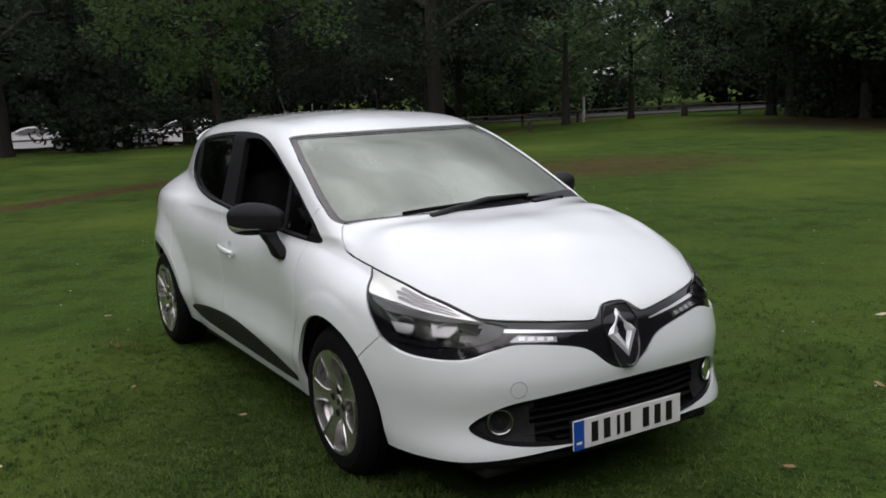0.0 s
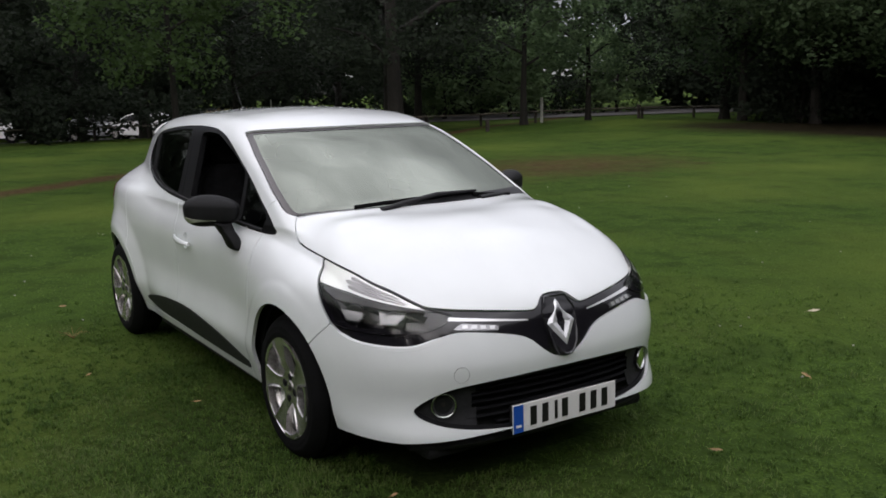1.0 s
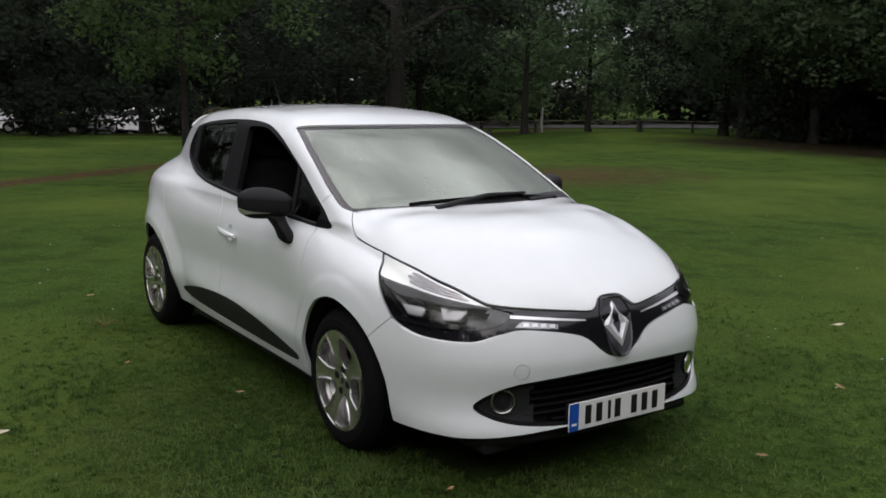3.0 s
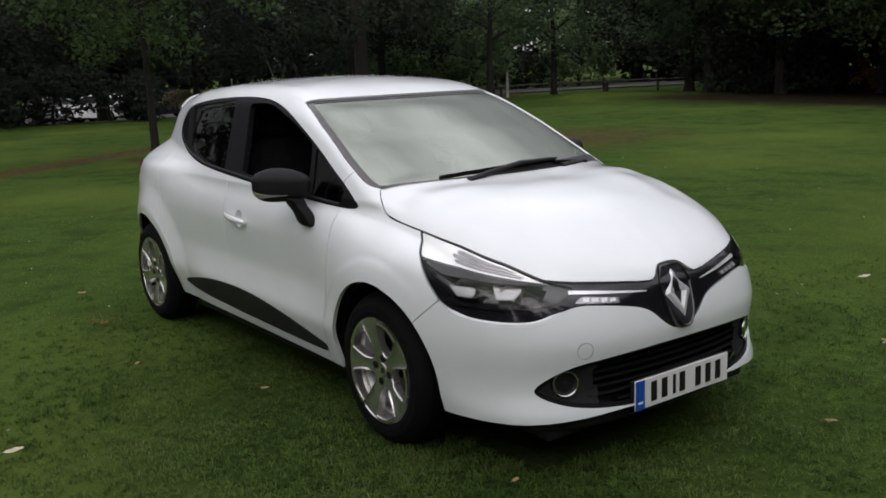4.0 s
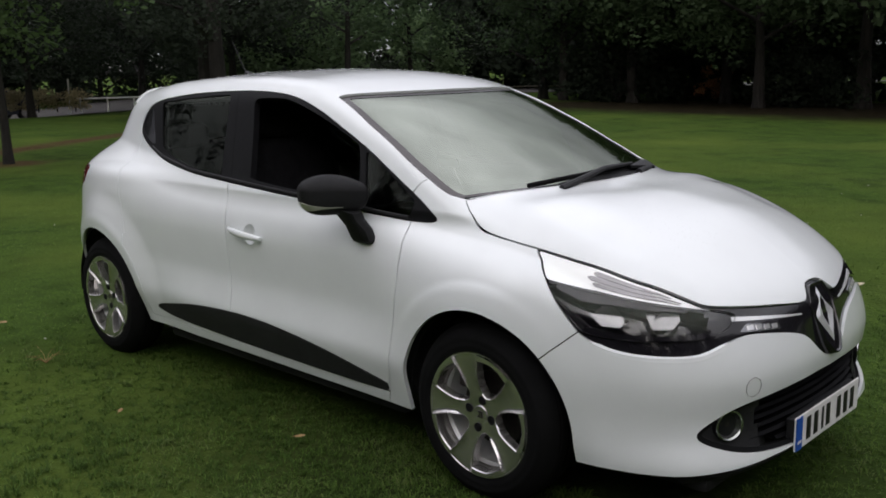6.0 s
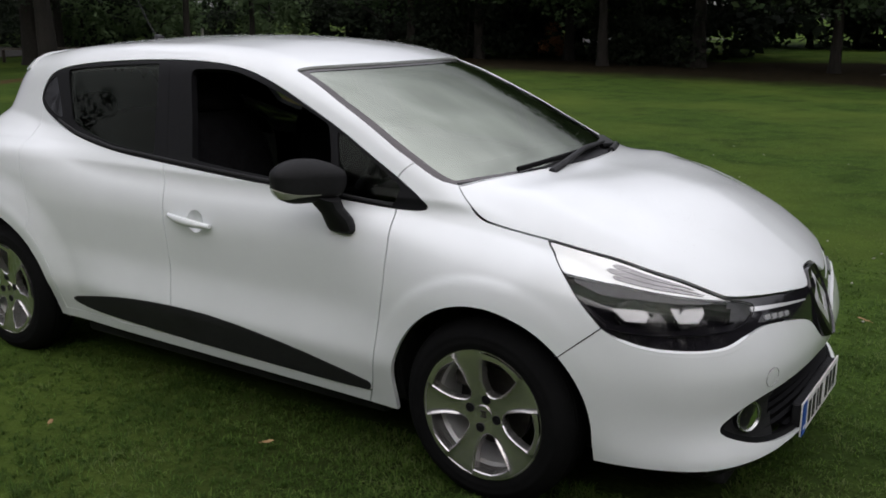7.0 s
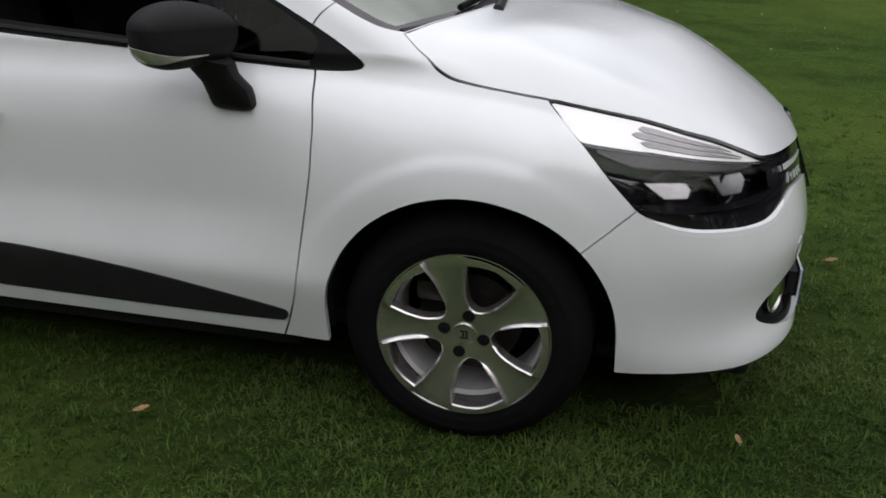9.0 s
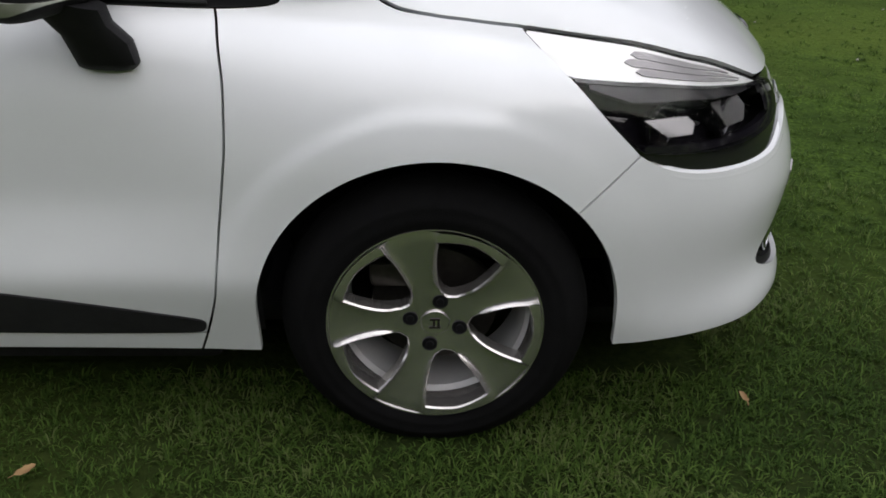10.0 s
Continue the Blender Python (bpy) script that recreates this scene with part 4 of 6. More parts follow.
for pts in (((1.262, -0.30, 0.020), (1.258, -0.20, 0.024), (1.235, 0.0, 0.028), (1.205, 0.24, 0.024)), ((1.245, 0.24, 0.010), (1.215, 0.34, 0.013), (1.165, 0.47, 0.008))):
    arm = part("wiper", tube([on_screen(*q) for q in pts], [0.014, 0.012, 0.010, 0.006][:len(pts)], 8), BLACK_PLASTIC, car, "black wiper arm and blade")
    if pts[0][1] < 0:
        line = [on_screen(1.225 - 0.35 * (y + 0.05) ** 2, y, 0.010) for y in np.linspace(-0.39, 0.24, 12)]
    else:
        line = [on_screen(1.215 - 0.40 * (y - 0.15) ** 2, y, 0.010) for y in np.linspace(0.22, 0.46, 10)]
    part("wiper_blade", tube(line, 0.009, 6), RUBBER, arm)
cowl_w = np.linspace(-0.62, 0.62, 40)
cowl_deep = 0.25 + 0.75 * ramp(-0.50, 0.05, cowl_w)
cowl = [np.array([(1.283 - 0.45 * y * y - d * q, y, float(screen_line(np.array(1.283 - 0.45 * y * y - d * q + 0.46 * y * y))) - 0.02 * y * y + l) for y, q in zip(cowl_w, cowl_deep)]) for d, l in ((-0.02, -0.02), (-0.005, 0.0015), (0.06, 0.0015), (0.09, -0.012))]
part("scuttle", (np.concatenate(cowl), [(k * 40 + i, k * 40 + i + 1, k * 40 + 41 + i, k * 40 + 40 + i) for k in range(3) for i in range(39)]), BLACK_PLASTIC, car, "black plastic scuttle")
aerial = part("aerial", tube([(-1.02, 0, 1.398), (-1.05, 0, 1.412), (-1.06, 0, 1.418)], [0.022, 0.016, 0.006], 10), BLACK_PLASTIC, car, "short black roof aerial")
part("aerial_rod", tube([(-1.055, 0, 1.415), (-1.11, 0, 1.49), (-1.17, 0, 1.585)], [0.003, 0.002, 0.0016], 6), BLACK_PLASTIC, aerial)

# dark printed border of the windscreen
SKIN, screen_border, _ = cut(SKIN, screen, lambda p: -(screen_value(p) + 0.030))
part("windscreen_border", panel(screen_border, 0.0, lift=-0.0085, both=True), BORDER, car, "black printed glass border")


# ---- wheels ----
def rim_face():
    """A dished alloy face with five broad spokes and openings between them."""
    rs, n = np.concatenate([np.linspace(0.004, 0.06, 8), np.linspace(0.066, 0.209, 34)]), 240
    th = np.arange(n) * 2 * math.pi / n
    R, T = np.meshgrid(rs, th, indexing="ij")
    v = np.stack([R * np.cos(T), np.zeros_like(R), R * np.sin(T)], -1).reshape(-1, 3)
    f = [(i * n + j, (i + 1) * n + j, (i + 1) * n + (j + 1) % n, i * n + (j + 1) % n) for i in range(len(rs) - 1) for j in range(n)]
    f.append(tuple(range(n)))

    def spoke_angle(p):
        a = np.degrees(np.arctan2(p[:, 2], p[:, 0])) - SPOKE
        return np.abs((a + 36) % 72 - 36)

    def opening(p):
        r, d = np.hypot(p[:, 0], p[:, 2]), spoke_angle(p)
        half = np.interp(r, [0.061, 0.066, 0.073, 0.09, 0.12, 0.15, 0.20, 0.23], [42, 29, 21, 16.0, 13.8, 13.8, 15.8, 18]) + np.clip(r - 0.190, 0, 1) * 3000
        return (half - d) * np.pi / 180 * r
    v, _, solid = cut(v, f, opening)
    r, d = np.hypot(v[:, 0], v[:, 2]), spoke_angle(v)
    depth = np.interp(r, [0, 0.03, 0.06, 0.10, 0.15, 0.19, 0.205, 0.212], [-0.016, -0.016, -0.012, -0.010, -0.004, 0.001, 0.001, 0.0])
    half = np.interp(r, [0.061, 0.073, 0.09, 0.12, 0.15, 0.20, 0.23], [36, 21, 16.0, 13.8, 13.8, 15.8, 18])
    depth += np.where((r > 0.08), (0.003 * np.clip(d / half, 0, 1) ** 2 + 0.007 * np.clip(d / half, 0, 1) ** 8) * ramp(0.075, 0.11, r), 0)
    v[:, 1] = depth
    v, solid = used(v, solid)
    edges = rim_edges(solid)
    ids = sorted({i for e in edges for i in e if np.hypot(v[i, 0], v[i, 2]) < 0.2085})
    back = {k: len(v) + m for m, k in enumerate(ids)}
    # a bevel along each opening, then the wall behind it
    q = v[ids]
    slope = np.stack([(opening(q + d) - opening(q - d)) / 0.002 for d in ((0.001, 0, 0), (0, 0, 0.001))], -1)
    slope /= np.linalg.norm(slope, axis=1, keepdims=True) + 1e-9
    into = np.stack([-slope[:, 0], 0 * slope[:, 0], -slope[:, 1]], -1)
    bevel = q + into * 0.0032 - (0, 0.0030, 0)
    inner = q + into * 0.0045 - (0, 0.034, 0)
    k = len(ids)
    solid = solid + [(j, i, back[i], back[j]) for i, j in edges if i in back and j in back]
    solid = solid + [(back[j], back[i], back[i] + k, back[j] + k) for i, j in edges if i in back and j in back]
    return np.concatenate([v, bevel, inner]), solid


SPOKE = 76.0
tyre_profile = [(0.205, -0.09), (0.212, -0.096), (0.235, -0.100), (0.256, -0.098), (0.276, -0.088), (0.292, -0.074), (0.302, -0.058), (0.3068, -0.045), (0.299, -0.043), (0.299, -0.036), (0.308, -0.034), (0.308, -0.004), (0.300, -0.002),
                (0.300, 0.005), (0.308, 0.007), (0.3075, 0.036), (0.299, 0.038), (0.299, 0.045), (0.3060, 0.047), (0.3015, 0.058), (0.292, 0.073), (0.284, 0.081), (0.275, 0.088), (0.266, 0.0935), (0.262, 0.0965), (0.256, 0.0980), (0.252, 0.0975),
                (0.240, 0.0985), (0.236, 0.0995), (0.230, 0.0985), (0.218, 0.096), (0.211, 0.093)]
FACE = rim_face()
for x, side in ((1.2995, -1), (1.2995, 1), (-1.256, -1), (-1.256, 1)):
    m = Matrix.Translation((x, side * 0.799, HUB_Z - 0.005)) @ (pose(0, 0, 0, 0, 0, 180) if side == -1 else pose(0, 0, 0, 0, 17, 0)) @ (pose(0, 0, 0, 0, 0 if x > 0 else 24, 0))
    place = lambda g, m=m: move(g, m)
    wheel = part("wheel", place(lathe([(0.2145, -0.012), (0.2155, 0.0), (0.2140, 0.004), (0.2110, 0.004), (0.2085, -0.001), (0.203, -0.014), (0.197, -0.034), (0.190, -0.050), (0.188, -0.060)], 64)), SILVER, car, "silver five-spoke alloy wheel")
    part("barrel", place(lathe([(0.1905, -0.048), (0.186, -0.056), (0.183, -0.060), (0.183, -0.075), (0.180, -0.080), (0.178, -0.17), (0.21, -0.19)], 64)), BARREL, wheel, "bright rim barrel")
    part("tyre", place(move(lathe(tyre_profile, 72), Matrix.Translation((0, -0.091, 0)))), RUBBER, wheel, "black rubber road tyre")
    part("spokes", place(FACE), SILVER, wheel, sharp=28)
    for k in range(4):
        a = radians(102 + 90 * k)
        c = (0.050 * math.cos(a), -0.014, 0.050 * math.sin(a))
        part("wheel_bolt", place(move(lathe([(0.0, 0.0045), (0.0070, 0.0042), (0.0080, 0.0022), (0.0130, 0.0022), (0.0140, 0.0034), (0.0152, 0.0030), (0.0158, -0.01)], 18), Matrix.Translation(c))), BLACK_TRIM, wheel)
    part("centre_cap", place(move(lathe([(0.0, 0.0), (0.022, -0.0005), (0.0265, 0.0005), (0.0285, -0.001), (0.029, -0.01)], 30), Matrix.Translation((0, -0.0125, 0)))), SILVER, wheel, "silver centre cap")
    part("cap_mark", place(move(join(box(0.020, 0.002, 0.004, center=(0.0, 0, 0.008)), box(0.004, 0.002, 0.016, center=(-0.007, 0, 0)), box(0.004, 0.002, 0.012, center=(0.002, 0, -0.001)), box(0.022, 0.002, 0.004, center=(0, 0, -0.010))), Matrix.Translation((0, -0.0115, 0)))), IRON, wheel)
    part("brake_disc", place(lathe([(0.05, -0.055), (0.05, -0.085), (0.128, -0.085), (0.130, -0.095), (0.128, -0.107), (0.03, -0.107)], 48)), IRON, wheel, "rusty-edged brake disc")
    part("brake_caliper", place(box(0.09, 0.07, 0.055, 0.012, 2, (0.085, -0.085, 0.085))), IRON, wheel)
    part("valve", place(tube([(-0.128, -0.030, -0.135), (-0.118, -0.012, -0.126)], 0.004, 8)), BLACK_TRIM, wheel)

# ---- underside and cabin ----
part("undertray", join(box(3.3, 1.06, 0.06, 0.02, 2, (0.05, 0, 0.165)), box(1.66, 1.40, 0.07, 0.02, 2, (0.02, 0, 0.185)), box(0.40, 1.10, 0.05, 0.02, 2, (1.80, 0, 0.165))), CABIN, car, "dark underside")
part("front_lip", slat(0.196, 0.60, 0.016, 0.056), BLACK_PLASTIC, car, "black lower lip")
part("bulkhead", join(box(0.80, 0.98, 0.40, 0.05, 2, (1.36, 0, 0.46)), box(0.12, 1.15, 0.50, 0.03, 2, (1.02, 0, 0.62)), box(0.05, 0.9, 0.3, 0.02, 1, (1.88, 0, 0.43))), CABIN, car, "dark engine bay behind the nose")
roof_in = [q for q in shell + spoiler if SKIN[q[0], 2] > 1.20 and -1.45 < SKIN[q[0], 0] < 0.5]
pillar_in = [q for q in shell + fender + door if SKIN[q[0], 2] > 0.86 and -1.55 < SKIN[q[0], 0] < 1.12]
part("pillar_lining", panel(pillar_in, 0.0, lift=-0.019, both=True), CABIN, car, "dark inner pillar trim")
part("headlining", panel(roof_in, 0.0, lift=-0.035, both=True), material("grey_headlining", (0.10, 0.10, 0.10), 0.95, vary=0.15, scale=50), car, "grey fabric roof lining")
dash_x = [0.62, 0.64, 0.68, 0.80, 1.0, 1.14]
dash_z = [0.62, 0.80, 0.90, 0.945, 0.955, 0.94]
dy = np.linspace(-0.64, 0.64, 30)
hump = 0.028 * np.exp(-((dy + 0.36) / 0.17) ** 2)
dv = np.array([(x - 0.05 * y * y, y, z + (hump[j] if 0.7 < z else 0) * (1 if x < 0.85 else 0.2)) for x, z in zip(dash_x, dash_z) for j, y in enumerate(dy)])
part("dashboard", (dv, [(i * 30 + j, i * 30 + j + 1, i * 30 + 31 + j, i * 30 + 30 + j) for i in range(5) for j in range(29)]), CABIN, car, "dark grained dashboard")
ring = [(0.185 * math.cos(a), 0.185 * math.sin(a), 0) for a in np.linspace(0, 2 * math.pi, 33)]
steer = move(join(tube(ring, 0.014, 8, False), blob((0, 0, -0.02), np.eye(3), (0.07, 0.06, 0.025)), tube([(-0.18, 0, 0), (0, 0, -0.02), (0.18, 0, 0)], 0.014, 6), tube([(0, -0.18, 0), (0, 0, -0.02)], 0.016, 6), tube([(0, 0, -0.02), (0, 0, -0.20)], 0.03, 8)),
             Matrix.Translation((0.50, -0.36, 0.88)) @ pose(0, 0, 0, 0, -65, 0) @ pose(0, 0, 0, 0, 0, 90))
part("steering_wheel", steer, CABIN, car, "black steering wheel")
for y in (-0.36, 0.36):
    lean = pose(0, 0, 0, 0, -16, 0)
    seat = part("front_seat", blob((0.10, y, 0.50), np.eye(3), (0.27, 0.25, 0.09), 0.55), FABRIC, car, "dark fabric front seat")
    part("seat_back", move(blob((0, 0, 0.30), np.eye(3), (0.075, 0.24, 0.33), 0.6), Matrix.Translation((-0.12, y, 0.52)) @ lean), FABRIC, seat)
    part("headrest", move(blob((0.02, 0, 0.70), np.eye(3), (0.05, 0.135, 0.085), 0.6), Matrix.Translation((-0.12, y, 0.52)) @ lean), FABRIC, seat)
rear_seat = part("rear_seat", join(blob((-0.72, 0, 0.50), np.eye(3), (0.26, 0.62, 0.09), 0.5), move(blob((0, 0, 0.28), np.eye(3), (0.07, 0.60, 0.30), 0.5), Matrix.Translation((-0.95, 0, 0.52)) @ pose(0, 0, 0, 0, -18, 0))), FABRIC, car, "dark fabric rear bench")
for y in (-0.36, 0.36):
    part("rear_headrest", blob((-1.10, y, 1.10), np.eye(3), (0.05, 0.12, 0.07), 0.6), FABRIC, rear_seat)
part("boot_floor", box(0.75, 1.1, 0.5, 0.05, 2, (-1.45, 0, 0.62)), CABIN, car)

# ---- ground: mown lawn, worn path, bare patch, road and car park beyond ----
def lawn_material():
    m = bpy.data.materials.new("mown_lawn")
    m.use_nodes = True
    n, l = m.node_tree.nodes, m.node_tree.links
    p = n["Principled BSDF"]
    p.inputs["Roughness"].default_value = 0.95
    p.inputs["Specular IOR Level"].default_value = 0.04
    place = n.new("ShaderNodeTexCoord")

    def noise_at(scale, detail=5.0):
        t = n.new("ShaderNodeTexNoise")
        t.inputs["Scale"].default_value, t.inputs["Detail"].default_value = scale, detail
        l.new(place.outputs["Object"], t.inputs["Vector"])
        return t.outputs["Fac"]

    def blend(fac, a, b, lo=0.35, hi=0.65):
        r, x = n.new("ShaderNodeMapRange"), n.new("ShaderNodeMix")
        x.data_type = "RGBA"
        r.inputs["From Min"].default_value, r.inputs["From Max"].default_value = lo, hi
        l.new(fac, r.inputs["Value"])
        l.new(r.outputs["Result"], x.inputs["Factor"])
        for q, s in ((a, x.inputs["A"]), (b, x.inputs["B"])):
            if isinstance(q, tuple):
                s.default_value = (*q, 1)
            else:
                l.new(q, s)
        return x.outputs["Result"]
    fine = blend(noise_at(70, 8), (0.022, 0.043, 0.009), (0.064, 0.109, 0.018), 0.40, 0.60)
    fine = blend(noise_at(11, 7), fine, (0.030, 0.055, 0.011), 0.48, 0.66)
    mid = blend(noise_at(2.3, 8), fine, (0.026, 0.047, 0.009), 0.46, 0.66)
    broad = blend(noise_at(0.30, 6), mid, (0.074, 0.106, 0.019), 0.45, 0.72)
    wear = n.new("ShaderNodeAttribute")
    wear.attribute_name = "wear"
    rough_edge = n.new("ShaderNodeMath")
    rough_edge.operation = "MULTIPLY_ADD"
    rough_edge.inputs[1].default_value = 0.9
    l.new(noise_at(1.7, 8), rough_edge.inputs[0])
    l.new(wear.outputs["Fac"], rough_edge.inputs[2])
    # painted shade: turf colour darkened between the thick tufts beside the car
    tuft_shade, litter_shade = n.new("ShaderNodeAttribute"), n.new("ShaderNodeAttribute")
    tuft_shade.attribute_name, litter_shade.attribute_name = "tuft_shade", "litter_shade"
    broad = blend(tuft_shade.outputs["Fac"], broad, blend(noise_at(45, 6), (0.010, 0.017, 0.005), (0.022, 0.032, 0.009)), 0.0, 1.0)
    soil = blend(noise_at(9, 6), (0.046, 0.030, 0.014), (0.080, 0.052, 0.026))
    # leaf litter under the trees, its colour darkened for the canopy's shade
    litter_shade_edge = n.new("ShaderNodeMath")
    litter_shade_edge.operation = "MULTIPLY_ADD"
    litter_shade_edge.inputs[1].default_value = 0.8
    l.new(noise_at(0.8, 8), litter_shade_edge.inputs[0])
    l.new(litter_shade.outputs["Fac"], litter_shade_edge.inputs[2])
    shaded_litter = blend(noise_at(6, 8), (0.011, 0.009, 0.005), (0.026, 0.020, 0.011))
    l.new(blend(litter_shade_edge.outputs["Value"], blend(rough_edge.outputs["Value"], broad, soil, 0.62, 1.40), shaded_litter, 0.45, 1.20), p.inputs["Base Color"])
    b = n.new("ShaderNodeBump")
    b.inputs["Strength"].default_value, b.inputs["Distance"].default_value = 0.6, 0.03
    l.new(noise_at(30, 8), b.inputs["Height"])
    l.new(b.outputs["Normal"], p.inputs["Normal"])
    return m


LAWN = lawn_material()


def ground_height(x, y):
    d = np.hypot(x, y)
    roll = 0.10 * np.sin(x * 0.21 + 1) * np.sin(y * 0.17 + 2) * ramp(9, 24, d)
    fall = -0.80 * ramp(29, 44, -x) * (1 - ramp(14, 24, y))
    mound = 0.28 * np.exp(-((x + 20) / 5.0) ** 2 - ((y - 22) / 4.5) ** 2)
    return roll + mound + fall


def wear_at(x, y):
    # a trodden path behind the car, a bare patch beyond it, mulch round the young tree
    along = (x + 13.2) * -0.55 + (y - 1.6) * 0.835
    off = (x + 13.2) * 0.835 + (y - 1.6) * 0.55 + 0.35 * np.sin(along * 0.35)
    path = 0.95 * np.exp(-(off / 0.48) ** 4)
    patch = 0.80 * np.exp(-(((x + 8.9) / 2.3) ** 2 + ((y - 9.4) / 3.0) ** 2))
    mulch = 1.0 * np.exp(-(((x + 12.6) ** 2 + (y - 3.2) ** 2) / 0.7 ** 2) ** 2)
    return np.maximum.reduce([path, patch, mulch])


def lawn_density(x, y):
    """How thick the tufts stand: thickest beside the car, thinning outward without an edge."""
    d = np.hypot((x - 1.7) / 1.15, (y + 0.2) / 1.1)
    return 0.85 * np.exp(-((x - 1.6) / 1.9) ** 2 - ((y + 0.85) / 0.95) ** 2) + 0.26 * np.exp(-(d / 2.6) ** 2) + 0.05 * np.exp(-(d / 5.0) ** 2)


gx = np.concatenate([-np.geomspace(600, 42, 24), np.arange(-40, 32, 0.32), np.geomspace(34, 600, 24)])
GX, GY = np.meshgrid(gx, gx, indexing="ij")
gv = np.stack([GX, GY, ground_height(GX, GY)], -1).reshape(-1, 3)
n = len(gx)
idx = (np.arange(n - 1)[:, None] * n + np.arange(n - 1)[None]).ravel()
gf = np.stack([idx, idx + n, idx + n + 1, idx + 1], -1)
gm = bpy.data.meshes.new("ground")
gm.vertices.add(len(gv))
gm.vertices.foreach_set("co", gv.astype(np.float32).ravel())
gm.loops.add(gf.size)
gm.loops.foreach_set("vertex_index", gf.astype(np.int32).ravel())
gm.polygons.add(len(gf))
gm.polygons.foreach_set("loop_start", np.arange(0, gf.size, 4, dtype=np.int32))
gm.polygons.foreach_set("use_smooth", np.ones(len(gf), bool))
gm.update(calc_edges=True)
gm.attributes.new("wear", "FLOAT", "POINT").data.foreach_set("value", wear_at(gv[:, 0], gv[:, 1]).astype(np.float32))
# shade between the tufts, painted as a darker turf tone, strongest by the car
gm.attributes.new("tuft_shade", "FLOAT", "POINT").data.foreach_set("value", np.clip(lawn_density(gv[:, 0], gv[:, 1]) * 1.1 - 0.22, 0, 0.9).astype(np.float32))
# litter and painted canopy shade share one dark band along the wood
gm.attributes.new("litter_shade", "FLOAT", "POINT").data.foreach_set("value", (ramp(17.5, 22.0, gv[:, 1]) * (1 - ramp(28.5, 31.0, gv[:, 1])) * ramp(-19.0, -14.0, gv[:, 0])).astype(np.float32))
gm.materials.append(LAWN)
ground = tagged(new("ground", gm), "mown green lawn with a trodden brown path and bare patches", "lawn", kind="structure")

ASPHALT = material("worn_asphalt", (0.085, 0.080, 0.076), 0.9, vary=0.35, scale=6, bump=0.4, bump_scale=80)


def strip(points, width, lift):
    """A flat band along a line on the ground."""
    p = np.array(points, float)
    t = np.linspace(0, len(p) - 1, 12 * (len(p) - 1) + 1)
    c = np.stack([np.interp(t, np.arange(len(p)), p[:, k]) for k in (0, 1)], -1)
    d = np.gradient(c, axis=0)
    d /= np.linalg.norm(d, axis=1, keepdims=True)
    s = np.stack([-d[:, 1], d[:, 0]], -1) * width / 2
    rows = [c - s, c, c + s]
    v = np.concatenate([np.stack([r[:, 0], r[:, 1], ground_height(r[:, 0], r[:, 1]) + lift], -1) for r in rows])
    k = len(c)
    return v, [(r * k + i, r * k + i + 1, (r + 1) * k + i + 1, (r + 1) * k + i) for r in range(2) for i in range(k - 1)]


road = new("road", mesh_of("road", *strip([(-46, -40), (-46, 0), (-43, 14), (-37, 25), (-30, 36), (-20, 60)], 11.0, 0.05), ASPHALT))
tagged(road, "grey asphalt park road behind the trees", "road", kind="structure")
GRAVEL = material("pale_gravel", (0.20, 0.185, 0.16), 0.95, vary=0.35, scale=5, bump=0.5, bump_scale=60)
path = new("path", mesh_of("path", *strip([(-1.4, 23.8), (2.5, 23.4), (9.0, 23.2)], 0.45, 0.035), GRAVEL))
tagged(path, "narrow pale gravel path under the trees", "path", kind="structure")


def blades(name, x, y, tall, wide, seed, mat, label, way=None, grown=1.0):
    """Grass blades as bent slivers, one mesh. way: the direction in which each one leans; grown: how tall its tuft is."""
    r = np.random.default_rng(seed)
    k = len(x)
    h = tall * r.uniform(0.55, 1.3, k) * grown
    a, lean = r.uniform(0, 2 * math.pi, k) if way is None else way + r.normal(0, 0.7, k), r.uniform(0.3, 1.5, k)
    w = wide * r.uniform(0.6, 1.3, k) / 2
    side = np.stack([np.cos(a), np.sin(a), 0 * a], -1) * w[:, None]
    fall = np.stack([-np.sin(a), np.cos(a), 0 * a], -1) * (h * lean)[:, None]
    base = np.stack([x, y, ground_height(x, y) - 0.004], -1)
    up = np.zeros((k, 3))
    up[:, 2] = h
    v = np.stack([base - side, base + side, base + fall * 0.35 + up * 0.6 + side * 0.8, base + fall * 0.35 + up * 0.6 - side * 0.8, base + fall + up * (1 - 0.30 * lean[:, None])], 1)
    me = bpy.data.meshes.new(name)
    me.vertices.add(5 * k)
    me.vertices.foreach_set("co", v.astype(np.float32).ravel())
    i = np.arange(k)[:, None] * 5
    loops = np.concatenate([i + np.array([[0, 1, 2, 3]]), i + np.array([[3, 2, 4]])], 1).astype(np.int32)
    me.loops.add(loops.size)
    me.loops.foreach_set("vertex_index", loops.ravel())
    me.polygons.add(2 * k)
    me.polygons.foreach_set("loop_start", np.stack([np.arange(k) * 7, np.arange(k) * 7 + 4], -1).astype(np.int32).ravel())
    me.update(calc_edges=True)
    me.materials.append(mat)
    return tagged(new(name, me), label, "grass", kind="stuff")


